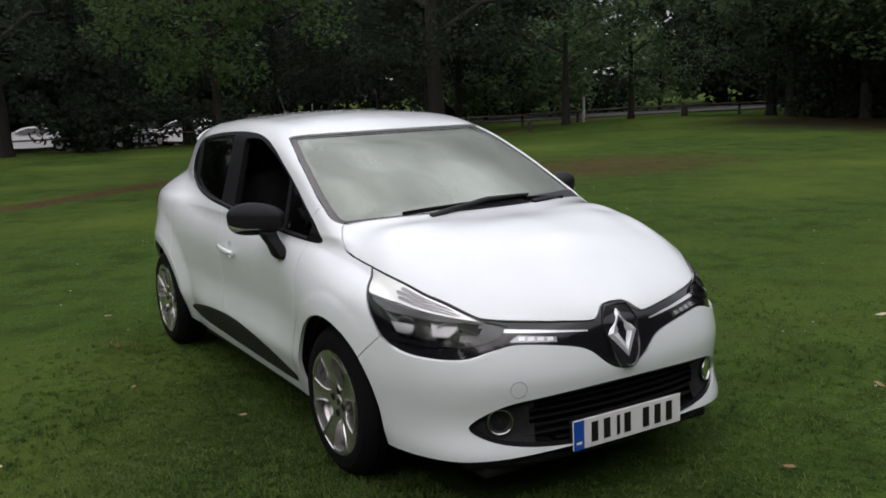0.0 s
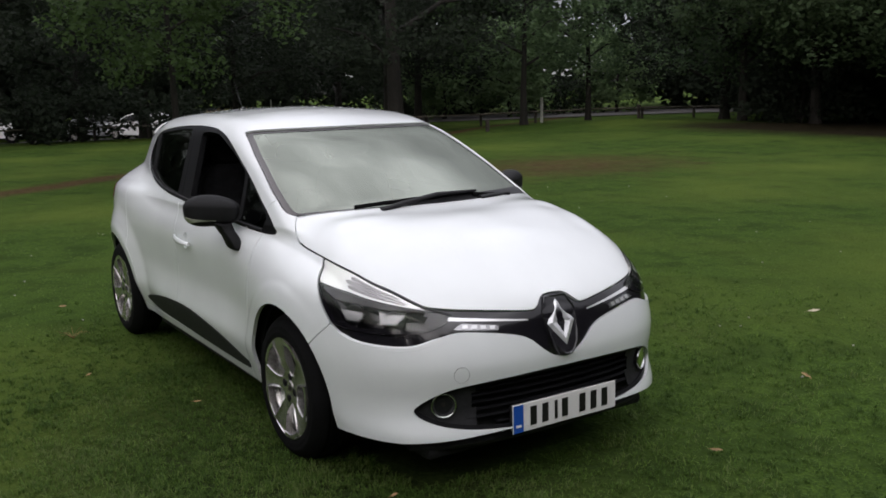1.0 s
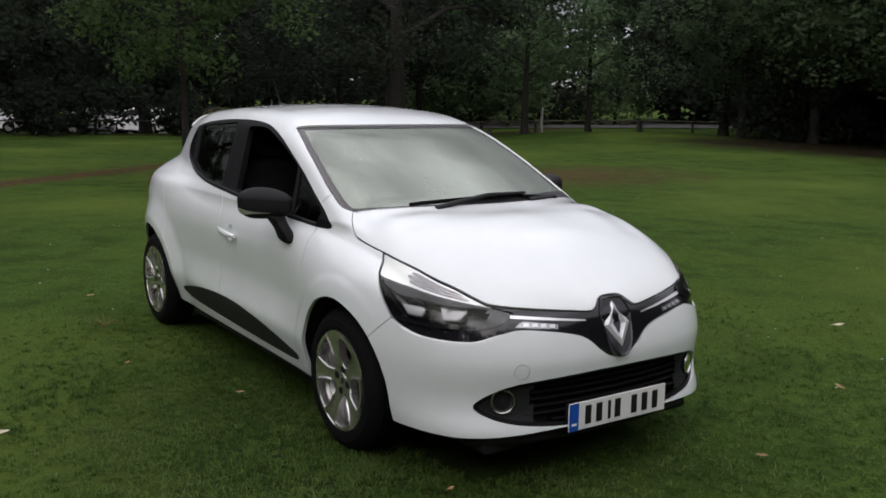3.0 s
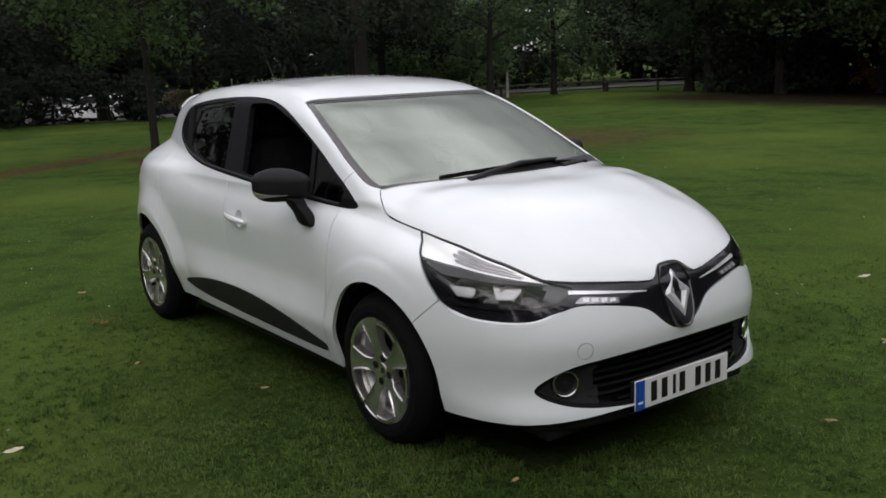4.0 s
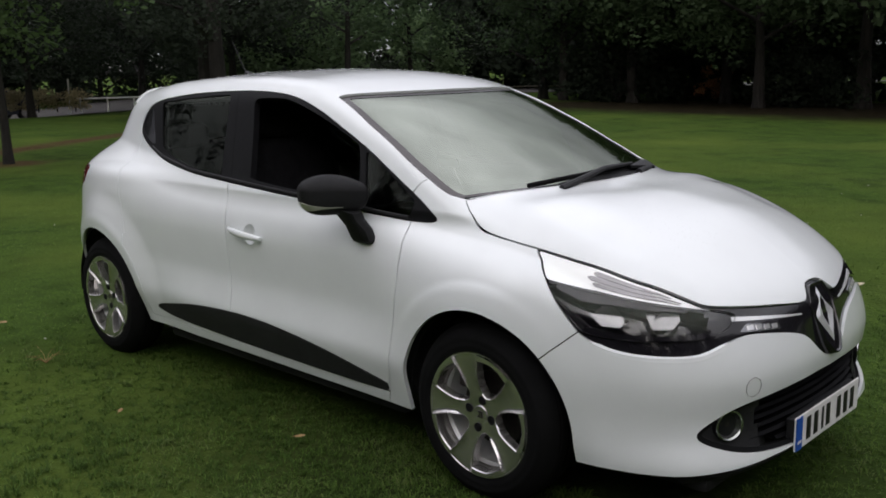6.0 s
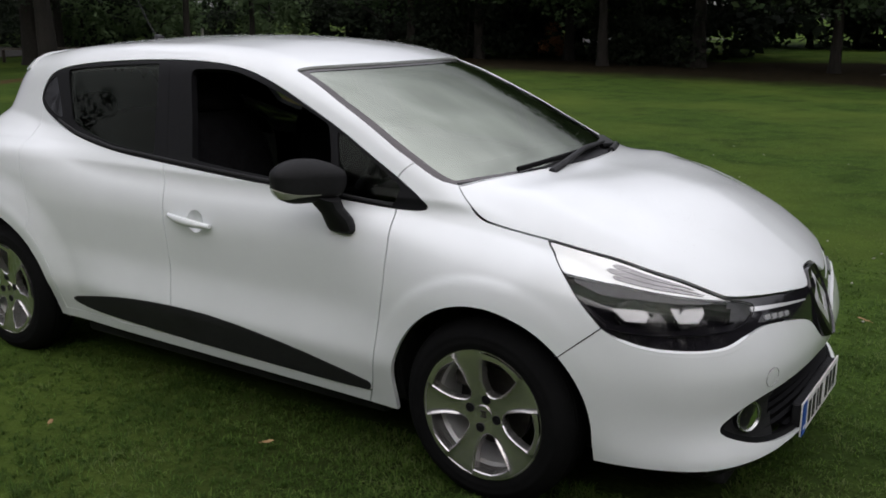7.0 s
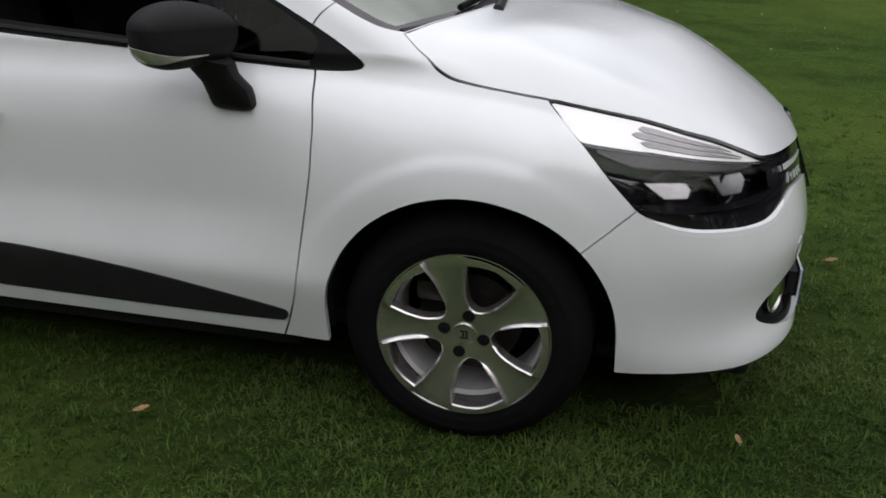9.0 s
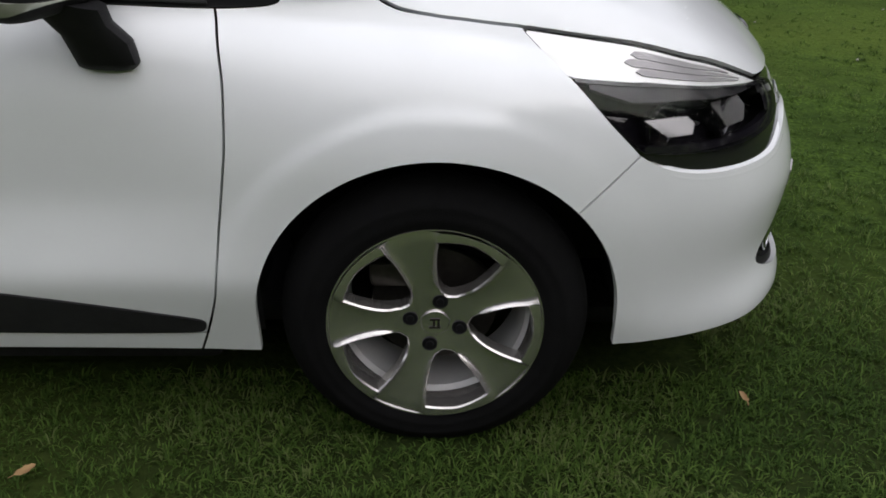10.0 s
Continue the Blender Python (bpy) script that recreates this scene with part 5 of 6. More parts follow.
def blade_material():
    m = bpy.data.materials.new("grass_blades")
    m.use_nodes = True
    n, l = m.node_tree.nodes, m.node_tree.links
    p = n["Principled BSDF"]
    p.inputs["Roughness"].default_value, p.inputs["Specular IOR Level"].default_value = 0.7, 0.08
    info, ramp_node, place, t = n.new("ShaderNodeNewGeometry"), n.new("ShaderNodeValToRGB"), n.new("ShaderNodeTexCoord"), n.new("ShaderNodeTexNoise")
    e = ramp_node.color_ramp.elements
    e[0].position, e[0].color = 0.0, (0.018, 0.036, 0.006, 1)
    e[1].position, e[1].color = 1.0, (0.070, 0.090, 0.030, 1)
    for q, c in ((0.45, (0.034, 0.062, 0.011, 1)), (0.82, (0.054, 0.090, 0.017, 1)), (0.95, (0.076, 0.104, 0.027, 1))):
        e.new(q).color = c
    t.inputs["Scale"].default_value, t.inputs["Detail"].default_value = 1.6, 4
    add, half = n.new("ShaderNodeMath"), n.new("ShaderNodeMath")
    half.operation, half.inputs[1].default_value, half.inputs[2].default_value = "MULTIPLY_ADD", 2.2, -1.1
    l.new(place.outputs["Object"], t.inputs["Vector"])
    l.new(t.outputs["Fac"], half.inputs[0])
    l.new(half.outputs["Value"], add.inputs[0])
    l.new(info.outputs["Random Per Island"], add.inputs[1])
    l.new(add.outputs["Value"], ramp_node.inputs["Fac"])
    l.new(ramp_node.outputs["Color"], p.inputs["Base Color"])
    # thin blades let light through: they shade much like the turf they stand in
    soft = n.new("ShaderNodeVectorMath")
    soft.operation = "MULTIPLY_ADD"
    soft.inputs[1].default_value, soft.inputs[2].default_value = (0.75, 0.75, 0.75), (0, 0, 1)
    unit = n.new("ShaderNodeVectorMath")
    unit.operation = "NORMALIZE"
    l.new(info.outputs["Normal"], soft.inputs[0])
    l.new(soft.outputs["Vector"], unit.inputs[0])
    l.new(unit.outputs["Vector"], p.inputs["Normal"])
    through_light(m, ramp_node.outputs["Color"], 0.85)
    return m


def through_light(m, color, share=1.0):
    """A thin leaf or blade shines through with a share of what it reflects."""
    n, l = m.node_tree.nodes, m.node_tree.links
    back, both, less = n.new("ShaderNodeBsdfTranslucent"), n.new("ShaderNodeAddShader"), n.new("ShaderNodeHueSaturation")
    less.inputs["Value"].default_value = share
    l.new(color, less.inputs["Color"])
    l.new(less.outputs["Color"], back.inputs["Color"])
    l.new(n["Principled BSDF"].outputs["BSDF"], both.inputs[0])
    l.new(back.outputs["BSDF"], both.inputs[1])
    l.new(both.outputs["Shader"], n["Material Output"].inputs["Surface"])


BLADE = blade_material()
rg = np.random.default_rng(5)


def scatter(count, x0, x1, y0, y1):
    return rg.uniform(x0, x1, count), rg.uniform(y0, y1, count)


def clear(x, y, keep):
    """Leaves out blades under the car and thins them by patches."""
    under = (np.abs(y) < 0.55) & (x > -1.9) & (x < 1.95)
    tyre = (np.abs(np.abs(y) - 0.70) < 0.10) & ((np.abs(x - WHEEL_X) < 0.11) | (np.abs(x - REAR_X) < 0.11))
    bare = wear_at(x, y) * rg.uniform(0.4, 1.4, len(x)) > 0.5
    k = ~(under | tyre | bare) & keep
    return x[k], y[k]


def patchy(x, y):
    """Uneven growth over a hand's width and over a metre."""
    return 0.5 + 0.22 * np.sin(17 * x + 5 * np.sin(6 * y)) * np.sin(15 * y + 4 * np.sin(7 * x)) + 0.28 * np.sin(3.1 * x + 2 * np.sin(2.3 * y) + 1) * np.sin(2.7 * y + 2 * np.sin(1.9 * x))


tx, ty = scatter(460000, -7.0, 7.0, -6.0, 8.0)
tx, ty = clear(tx, ty, rg.uniform(0, 1, len(tx)) < np.maximum(lawn_density(tx, ty) - 0.055, 0) * (0.75 + 0.5 * patchy(tx, ty)))
per_tuft = 8
spin = rg.uniform(0, 2 * math.pi, (len(tx), per_tuft))
out = rg.uniform(0.002, 0.019, (len(tx), per_tuft))
size = np.repeat((0.55 + 0.75 * patchy(tx, ty)) * rg.uniform(0.7, 1.3, len(tx)), per_tuft)
blades("lawn_blades", (tx[:, None] + out * np.cos(spin)).ravel(), (ty[:, None] + out * np.sin(spin)).ravel(), 0.026, 0.0042, 11, BLADE, "short green grass tufts with dry straws", spin.ravel() - math.pi / 2, size)
fx, fy = scatter(240000, -15, 9, -8, 17)
fd = np.hypot(fx + 1.0, fy - 1.5)
fx, fy = clear(fx, fy, rg.uniform(0, 1, len(fx)) < (1 - ramp(4.5, 11.0, fd)) * (0.35 + 0.65 * ramp(1.5, 4.5, np.hypot(fx - 1.3, fy + 0.6))))
blades("outer_lawn_blades", fx, fy, 0.018, 0.0048, 12, BLADE, "short green grass blades further out")


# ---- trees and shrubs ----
# grey-brown bark, coloured near black to hold the shade under the crowns
BARK = material("shaded_brown_bark", (0.008, 0.007, 0.0055), 0.9, color2=(0.018, 0.015, 0.012), scale=14, bump=0.9, bump_scale=26)


def leaf_material(name, dark, light):
    m = bpy.data.materials.new(name)
    m.use_nodes = True
    n, l = m.node_tree.nodes, m.node_tree.links
    p = n["Principled BSDF"]
    p.inputs["Roughness"].default_value, p.inputs["Specular IOR Level"].default_value = 0.75, 0.12
    info, mix, ob, add = n.new("ShaderNodeNewGeometry"), n.new("ShaderNodeMix"), n.new("ShaderNodeObjectInfo"), n.new("ShaderNodeMath")
    mix.data_type = "RGBA"
    mix.inputs["A"].default_value, mix.inputs["B"].default_value = (*dark, 1), (*light, 1)
    add.operation, add.inputs[1].default_value = "MULTIPLY_ADD", 0.35
    half = n.new("ShaderNodeMath")
    half.operation, half.inputs[1].default_value = "MULTIPLY", 0.6
    l.new(ob.outputs["Random"], half.inputs[0])
    l.new(info.outputs["Random Per Island"], add.inputs[0])
    l.new(half.outputs["Value"], add.inputs[2])
    l.new(add.outputs["Value"], mix.inputs["Factor"])
    l.new(mix.outputs["Result"], p.inputs["Base Color"])
    # leaves pass light on to one another, so a clump shades softly
    soft, unit = n.new("ShaderNodeVectorMath"), n.new("ShaderNodeVectorMath")
    soft.operation, unit.operation = "MULTIPLY_ADD", "NORMALIZE"
    soft.inputs[1].default_value, soft.inputs[2].default_value = (0.8, 0.8, 0.8), (0, 0, 0.8)
    l.new(info.outputs["Normal"], soft.inputs[0])
    l.new(soft.outputs["Vector"], unit.inputs[0])
    l.new(unit.outputs["Vector"], p.inputs["Normal"])
    through_light(m, mix.outputs["Result"])
    return m


# first three leaf colours have the light painted in: shaded, half lit, lit edge
LEAF_IN_SHADE = leaf_material("leaves_in_shade", (0.0085, 0.0128, 0.0075), (0.014, 0.0200, 0.0112))
LEAF_HALF_LIT = leaf_material("half_lit_leaves", (0.011, 0.021, 0.009), (0.028, 0.043, 0.017))
LEAF_LIT_EDGE = leaf_material("lit_edge_leaves", (0.020, 0.036, 0.016), (0.050, 0.075, 0.031))
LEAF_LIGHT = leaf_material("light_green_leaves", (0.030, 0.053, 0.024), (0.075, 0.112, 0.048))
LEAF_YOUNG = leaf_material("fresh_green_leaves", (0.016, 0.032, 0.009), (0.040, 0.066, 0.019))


def leaves(centers, radii, per, size, seed):
    """Clumps of folded leaf pairs round the given centres, as one mesh."""
    r = np.random.default_rng(seed)
    c = np.repeat(np.asarray(centers), per, 0)
    s = np.repeat(np.asarray(radii), per)
    d = r.normal(size=c.shape)
    d /= np.linalg.norm(d, axis=1, keepdims=True)
    p = c + d * (s * r.uniform(0.25, 1.0, len(c)) ** 0.6)[:, None] * (1, 1, 0.75)
    a = r.normal(size=p.shape)
    a[:, 2] = a[:, 2] * 0.5 - 0.25
    a /= np.linalg.norm(a, axis=1, keepdims=True)
    nrm = r.normal(size=p.shape) * 0.55 + d * 0.5 + (0, 0, 0.8)
    b = np.cross(nrm, a)
    b /= np.linalg.norm(b, axis=1, keepdims=True) + 1e-9
    k = size * r.uniform(0.6, 1.35, len(p))[:, None]
    v = np.stack([p - a * k * 0.5, p + b * k * 0.34 - a * k * 0.06, p + a * k * 0.55, p - b * k * 0.34 - a * k * 0.06], 1)
    return v.reshape(-1, 3), np.arange(len(p) * 4).reshape(-1, 4)


def quads_mesh(name, v, f, mat):
    me = bpy.data.meshes.new(name)
    me.vertices.add(len(v))
    me.vertices.foreach_set("co", np.asarray(v, np.float32).ravel())
    me.loops.add(f.size)
    me.loops.foreach_set("vertex_index", np.asarray(f, np.int32).ravel())
    me.polygons.add(len(f))
    me.polygons.foreach_set("loop_start", np.arange(0, f.size, 4, dtype=np.int32))
    me.update(calc_edges=True)
    me.materials.append(mat)
    return me


def make_tree(name, label, seed, height, radius, base, trunk_r, clumps, per, size, leaf, limbs=9, clump_r=0.85):
    r = np.random.default_rng(seed)
    tree = thing(name, label, "tree")
    bend = r.normal(0, 0.12, (6, 2)).cumsum(0) * 0.5
    line = [(bend[i, 0] * i / 5, bend[i, 1] * i / 5, height * 0.86 * i / 5) for i in range(6)]
    line[0] = (0, 0, -0.1)
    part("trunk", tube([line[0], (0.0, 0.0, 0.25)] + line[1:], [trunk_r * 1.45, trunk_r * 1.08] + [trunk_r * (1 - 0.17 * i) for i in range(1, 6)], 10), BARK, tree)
    arms, tips = [], []
    for k in range(limbs):
        h = base + (height * 0.8 - base) * (k + 0.3) / limbs
        a = k * 2.4 + r.uniform(-0.5, 0.5)
        out = radius * (0.55 + 0.35 * r.random()) * math.sin(math.pi * min(0.95, 0.25 + 0.7 * (h - base) / (height - base) + 0.1))
        i = h / (height * 0.86) * 5
        q = np.array([np.interp(i, range(6), [l[c] for l in line]) for c in range(3)])
        tip = q + (math.cos(a) * out, math.sin(a) * out, out * 0.35)
        mid = (q + tip) / 2 + (0, 0, out * 0.12)
        arms.append(tube([q, mid, tip], [trunk_r * 0.42, trunk_r * 0.27, trunk_r * 0.08], 6))
        tips += [tip, (mid + tip) / 2]
    for arm in arms:
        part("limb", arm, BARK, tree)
    cs, rs = [], []
    for _ in range(clumps):
        if r.random() < 0.35:
            c = tips[r.integers(len(tips))] + r.normal(0, 0.5, 3)
        else:
            h = r.beta(1.15, 1.25)
            ring = radius * (math.sin(math.pi * (0.12 + 0.80 * h)) ** 0.7) * (0.55 + 0.5 * r.random() ** 0.5)
            a = r.uniform(0, 2 * math.pi)
            ring *= 1 + 0.18 * math.sin(3 * a + seed) + 0.12 * math.sin(5 * a + 2 * seed)
            c = np.array((ring * math.cos(a), ring * math.sin(a), base + (height - base) * h))
        cs.append(c)
        rs.append(clump_r * r.uniform(0.55, 1.25))
    crown = new("crown", quads_mesh("crown", *leaves(cs, rs, per, size, seed), leaf))
    crown.parent = tree
    return tree


def plant(proto, places, seed):
    r = np.random.default_rng(seed)
    for k, (x, y) in enumerate(places):
        s = r.uniform(0.88, 1.16)
        m = Matrix.Translation((x, y, float(ground_height(np.array(x), np.array(y))))) @ pose(0, 0, 0, 0, 0, r.uniform(0, 360))
        if k == 0:
            proto.matrix_world = m
        else:
            t = copy_thing(proto, m)
            t.scale = (s, s, s * r.uniform(0.92, 1.1))


oak = make_tree("broad_tree", "tall dark broadleaf tree at the wood's edge", 3, 13.5, 4.6, 2.1, 0.27, 150, 110, 0.17, LEAF_IN_SHADE)
ash = make_tree("slender_tree", "slender green tree at the wood's edge", 8, 8.4, 3.4, 1.8, 0.16, 115, 105, 0.155, LEAF_LIT_EDGE)
low_tree = make_tree("low_tree", "low spreading dark tree with leaves near the ground", 14, 8.5, 3.9, 1.0, 0.17, 125, 100, 0.16, LEAF_IN_SHADE)
far_tree = make_tree("far_tree", "dark tree deep in the wood", 21, 10.5, 5.2, 1.2, 0.3, 120, 40, 0.60, LEAF_IN_SHADE, clump_r=1.2)
thicket = make_tree("thicket_tree", "dark thicket tree leafy to the ground", 27, 9.5, 4.4, 0.25, 0.16, 120, 44, 0.44, LEAF_IN_SHADE, clump_r=1.15)
plant(oak, [(-27.7, 1.0), (-33.5, 8.5), (-22.5, 13.8), (-27.5, 16.5), (-34, -8), (18, 28), (-31, -17), (-14.5, -20.5)], 1)
spreading = make_tree("spreading_tree", "wide dark tree shading the lawn at the wood's edge", 5, 8.0, 6.4, 2.3, 0.21, 180, 100, 0.19, LEAF_HALF_LIT, 11, 0.95)
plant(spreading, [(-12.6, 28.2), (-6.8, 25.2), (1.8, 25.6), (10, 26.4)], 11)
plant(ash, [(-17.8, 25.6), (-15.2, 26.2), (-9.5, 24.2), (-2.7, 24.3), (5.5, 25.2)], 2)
dim_ash = make_tree("slender_tree", "slender shaded tree before the car park", 9, 8.8, 3.4, 1.8, 0.16, 115, 105, 0.155, LEAF_IN_SHADE)
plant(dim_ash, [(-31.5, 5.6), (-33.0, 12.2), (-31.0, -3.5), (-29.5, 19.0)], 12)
open_ash = make_tree("slender_tree", "light green tree at the gap in the wood", 12, 7.4, 2.5, 2.0, 0.13, 84, 95, 0.15, LEAF_LIGHT, 9, 0.75)
plant(open_ash, [(-24.4, 24.1), (-23.6, 20.1)], 13)
meadow_tree = make_tree("small_tree", "small light green tree beyond the road", 17, 4.6, 2.1, 0.5, 0.10, 80, 60, 0.22, LEAF_LIGHT, 8, 0.7)
plant(meadow_tree, [(-35.0, 24.0), (-33.5, 27.0), (-40.0, 30.0), (-35.5, 33.5), (-32.0, 33.0)], 14)
plant(low_tree, [(-38.0, -5.5), (-20.2, 27.5), (-10.6, 29.6), (4.6, 28.5), (-36.0, 18.5), (13.5, 26.0), (-33, -12)], 3)
ring_far = [(-58, -12), (-59, -3), (-58, 6), (-58, 14), (-52, 22), (-42, 30), (-36, 42), (-28, 46), (-20, 44), (-18, 36), (-12, 37), (-6, 47), (1, 48), (9, 38), (17, 36), (-43, -22), (26, 34), (-54, 2), (-55, 12), (-54, 24), (-50, 36), (-40, 50), (-30, 54)]
# unseen trees behind the camera: mirrored in the glass, set close to block low sky
ring_behind = [(24, 20), (23, 12), (22.5, 4.5), (22, -3), (20, -10), (15.5, -16), (9.5, -19.5), (3, -21), (-4, -21.5), (-11, -21.5), (-18, -21.5), (-25, -21)]
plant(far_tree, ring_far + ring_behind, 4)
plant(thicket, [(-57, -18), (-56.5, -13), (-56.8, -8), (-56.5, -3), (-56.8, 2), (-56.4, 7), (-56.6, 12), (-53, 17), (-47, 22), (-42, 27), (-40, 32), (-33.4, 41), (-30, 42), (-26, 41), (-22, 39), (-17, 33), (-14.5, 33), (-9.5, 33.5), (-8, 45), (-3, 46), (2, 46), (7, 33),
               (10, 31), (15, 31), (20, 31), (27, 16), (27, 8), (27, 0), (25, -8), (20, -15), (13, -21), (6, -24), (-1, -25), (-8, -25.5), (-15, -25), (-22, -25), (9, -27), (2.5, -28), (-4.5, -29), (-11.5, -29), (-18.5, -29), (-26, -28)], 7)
young = make_tree("young_tree", "young yellow-green tree with a bare thin trunk", 31, 7.2, 2.3, 2.1, 0.075, 120, 130, 0.105, LEAF_YOUNG, 8, 0.6)
plant(young, [(-12.6, 3.2)], 5)


def make_shrub(seed):
    r = np.random.default_rng(seed)
    s = thing("shrub", "dense dark shrub under the trees", "shrub")
    for a in np.arange(7) * 0.9:
        part("stem", tube([(0, 0, -0.05), (0.3 * math.cos(a), 0.3 * math.sin(a), 0.6), (0.8 * math.cos(a), 0.8 * math.sin(a), 1.3)], [0.03, 0.022, 0.008], 5), BARK, s)
    cs = [(r.normal(0, 0.85), r.normal(0, 0.85), 0.25 + 1.5 * r.random() ** 1.2) for _ in range(46)]
    crown = new("foliage", quads_mesh("foliage", *leaves(cs, r.uniform(0.3, 0.6, 46), 44, 0.16, seed), LEAF_IN_SHADE))
    crown.parent = s
    return s


plant(make_shrub(5), [(-28.8, 8.2), (-28.2, 3.3), (-28.8, 5.0), (-18.5, 28), (-15.8, 26.2), (-9.6, 26.4), (-8.0, 25.6), (2.8, 26.2), (-16.8, 27.4),
                      (4.6, 26.6), (7.2, 26.6), (-28.5, -2.2), (-30.2, -6.0), (-39, 24), (-34, 31), (-27, 38), (-24, 36)], 6)

# ---- low fence, parked cars, small things ----
TIMBER = material("weathered_timber", (0.022, 0.018, 0.014), 0.9, color2=(0.05, 0.042, 0.034), scale=12, bump=0.5, bump_scale=40)

RAIL_TIMBER = material("pale_timber", (0.16, 0.14, 0.115), 0.9, color2=(0.09, 0.078, 0.062), scale=12, bump=0.4, bump_scale=40)


def fence(points, name_label):
    f = thing("knee_rail_fence", name_label, "fence")
    p = np.array(points, float)
    seg = np.linalg.norm(np.diff(p, axis=0), axis=1)
    s = np.concatenate([[0], seg.cumsum()])
    posts = np.arange(0, s[-1], 2.3)
    at = [(float(np.interp(q, s, p[:, 0])), float(np.interp(q, s, p[:, 1]))) for q in posts]
    g = box(0.09, 0.09, 0.60, 0.012, 1, (0, 0, 0.15))
    for x, y in at:
        part("post", move(g, Matrix.Translation((x, y, float(ground_height(np.array(x), np.array(y)))))), TIMBER, f)
    for (x0, y0), (x1, y1) in zip(at, at[1:]):
        z0, z1 = (float(ground_height(np.array(a), np.array(b))) + 0.475 for a, b in ((x0, y0), (x1, y1)))
        part("rail", tube([(x0, y0, z0), (x1, y1, z1)], 0.030, 6), RAIL_TIMBER, f)
    return f


fence([(-26.6, -8.0), (-27.6, 1.6), (-29.6, 7.0), (-31.8, 11.2)], "weathered timber knee rail before the car park")
fence([(-30.0, 17.0), (-26.2, 22.0), (-23.4, 27.6), (-21.0, 33.0)], "weathered timber knee rail beside the road")
for x, y, h in ((-21.3, 16.7, 0.42), (-23.0, 25.6, 0.6)):
    b = thing("timber_bollard", "short dark timber bollard on the grass", "bollard", Matrix.Translation((x, y, float(ground_height(np.array(x), np.array(y))))), group="bollards")
    part("shaft", move(lathe([(0.0, h), (0.055, h - 0.01), (0.07, h - 0.03), (0.07, -0.1)], 12), pose(0, 0, 0, 90, 0, 0)), TIMBER, b)
marker = thing("marker_post", "pale grey marker post beside the road", "post", Matrix.Translation((-25.7, 22.7, 0)))
part("shaft", box(0.09, 0.09, 1.15, 0.01, 1, (0, 0, 0.5)), material("pale_post_paint", (0.45, 0.45, 0.43), 0.6, vary=0.2, scale=20), marker)


def far_car(label, paint, m):
    c = thing("parked_car", label, "car", m, group="parked cars")
    side = rounded([(-2.05, 0.35), (-2.1, 0.75), (-1.75, 0.92), (-1.1, 1.0), (-0.35, 1.38), (0.75, 1.40), (1.35, 1.02), (1.95, 0.92), (2.05, 0.55), (2.0, 0.30), (0, 0.24)], 2)
    body = prism([tuple(q) for q in side], -0.82, 0.82)
    v = body[0]
    v[:, 1] *= np.where(v[:, 2] > 0.95, 1 - 0.45 * (v[:, 2] - 0.95), 1.0)
    part("body", (v, body[1]), paint, c, smooth=False)
    for s in (1, -1):
        win = rounded([(-0.98, 0.99), (-0.32, 1.31), (0.66, 1.32), (1.15, 1.02)], 1)
        g = prism([tuple(q) for q in win], -0.01, 0.01)
        gv = g[0]
        gv[:, 1] += 0.835 * (1 - 0.45 * np.clip(gv[:, 2] - 0.95, 0, 1))
        part("side_window", (gv * (1, s, 1), g[1]), BLACK_GLOSS, c, smooth=False)
        for x in (-1.3, 1.32):
            w = part("wheel", move(lathe([(0.0, 0.11), (0.20, 0.10), (0.21, 0.115), (0.31, 0.10), (0.32, 0.0), (0.31, -0.1)], 24), Matrix.Translation((x, s * 0.74, 0.32)) @ (pose(0, 0, 0) if s == 1 else pose(0, 0, 0, 0, 0, 180))), RUBBER, c)
            part("hubcap", move(lathe([(0.0, 0.118), (0.19, 0.112), (0.2, 0.10)], 20), Matrix.Translation((x, s * 0.74, 0.32)) @ (pose(0, 0, 0) if s == 1 else pose(0, 0, 0, 0, 0, 180))), SILVER, w)
        part("headlamp", box(0.12, 0.34, 0.13, 0.03, 2, (-1.99, s * 0.58, 0.80)), REFLECTOR, c)
    part("windscreen", (np.array([(-1.06, -0.70, 1.015), (-1.06, 0.70, 1.015), (-0.40, 0.58, 1.365), (-0.40, -0.58, 1.365)]), [(0, 1, 2, 3)]), BLACK_GLOSS, c, smooth=False)
    return c


WHITE_FAR = material("white_paint_far", (0.75, 0.75, 0.75), 0.3, coat=0.5, vary=0.05, scale=5)
SILVER_FAR = material("silver_paint_far", (0.38, 0.39, 0.41), 0.3, metal=0.5, coat=0.5, vary=0.05, scale=5)
DARK_FAR = material("dark_blue_paint_far", (0.02, 0.024, 0.035), 0.3, coat=0.5, vary=0.1, scale=5)
for label, paint, x, y, turn in (("white saloon parked behind the fence", WHITE_FAR, -50.0, 4.6, 86), ("silver car parked beyond the trees", SILVER_FAR, -46.8, 9.6, 95),
                                 ("white car parked between the tree trunks", WHITE_FAR, -44.5, 11.6, 30), ("dark car parked beyond the young tree", DARK_FAR, -40.6, 13.4, 100)):
    far_car(label, paint, Matrix.Translation((x, y, float(ground_height(np.array(x), np.array(y))) + 0.05)) @ pose(0, 0, 0, 0, 0, turn))

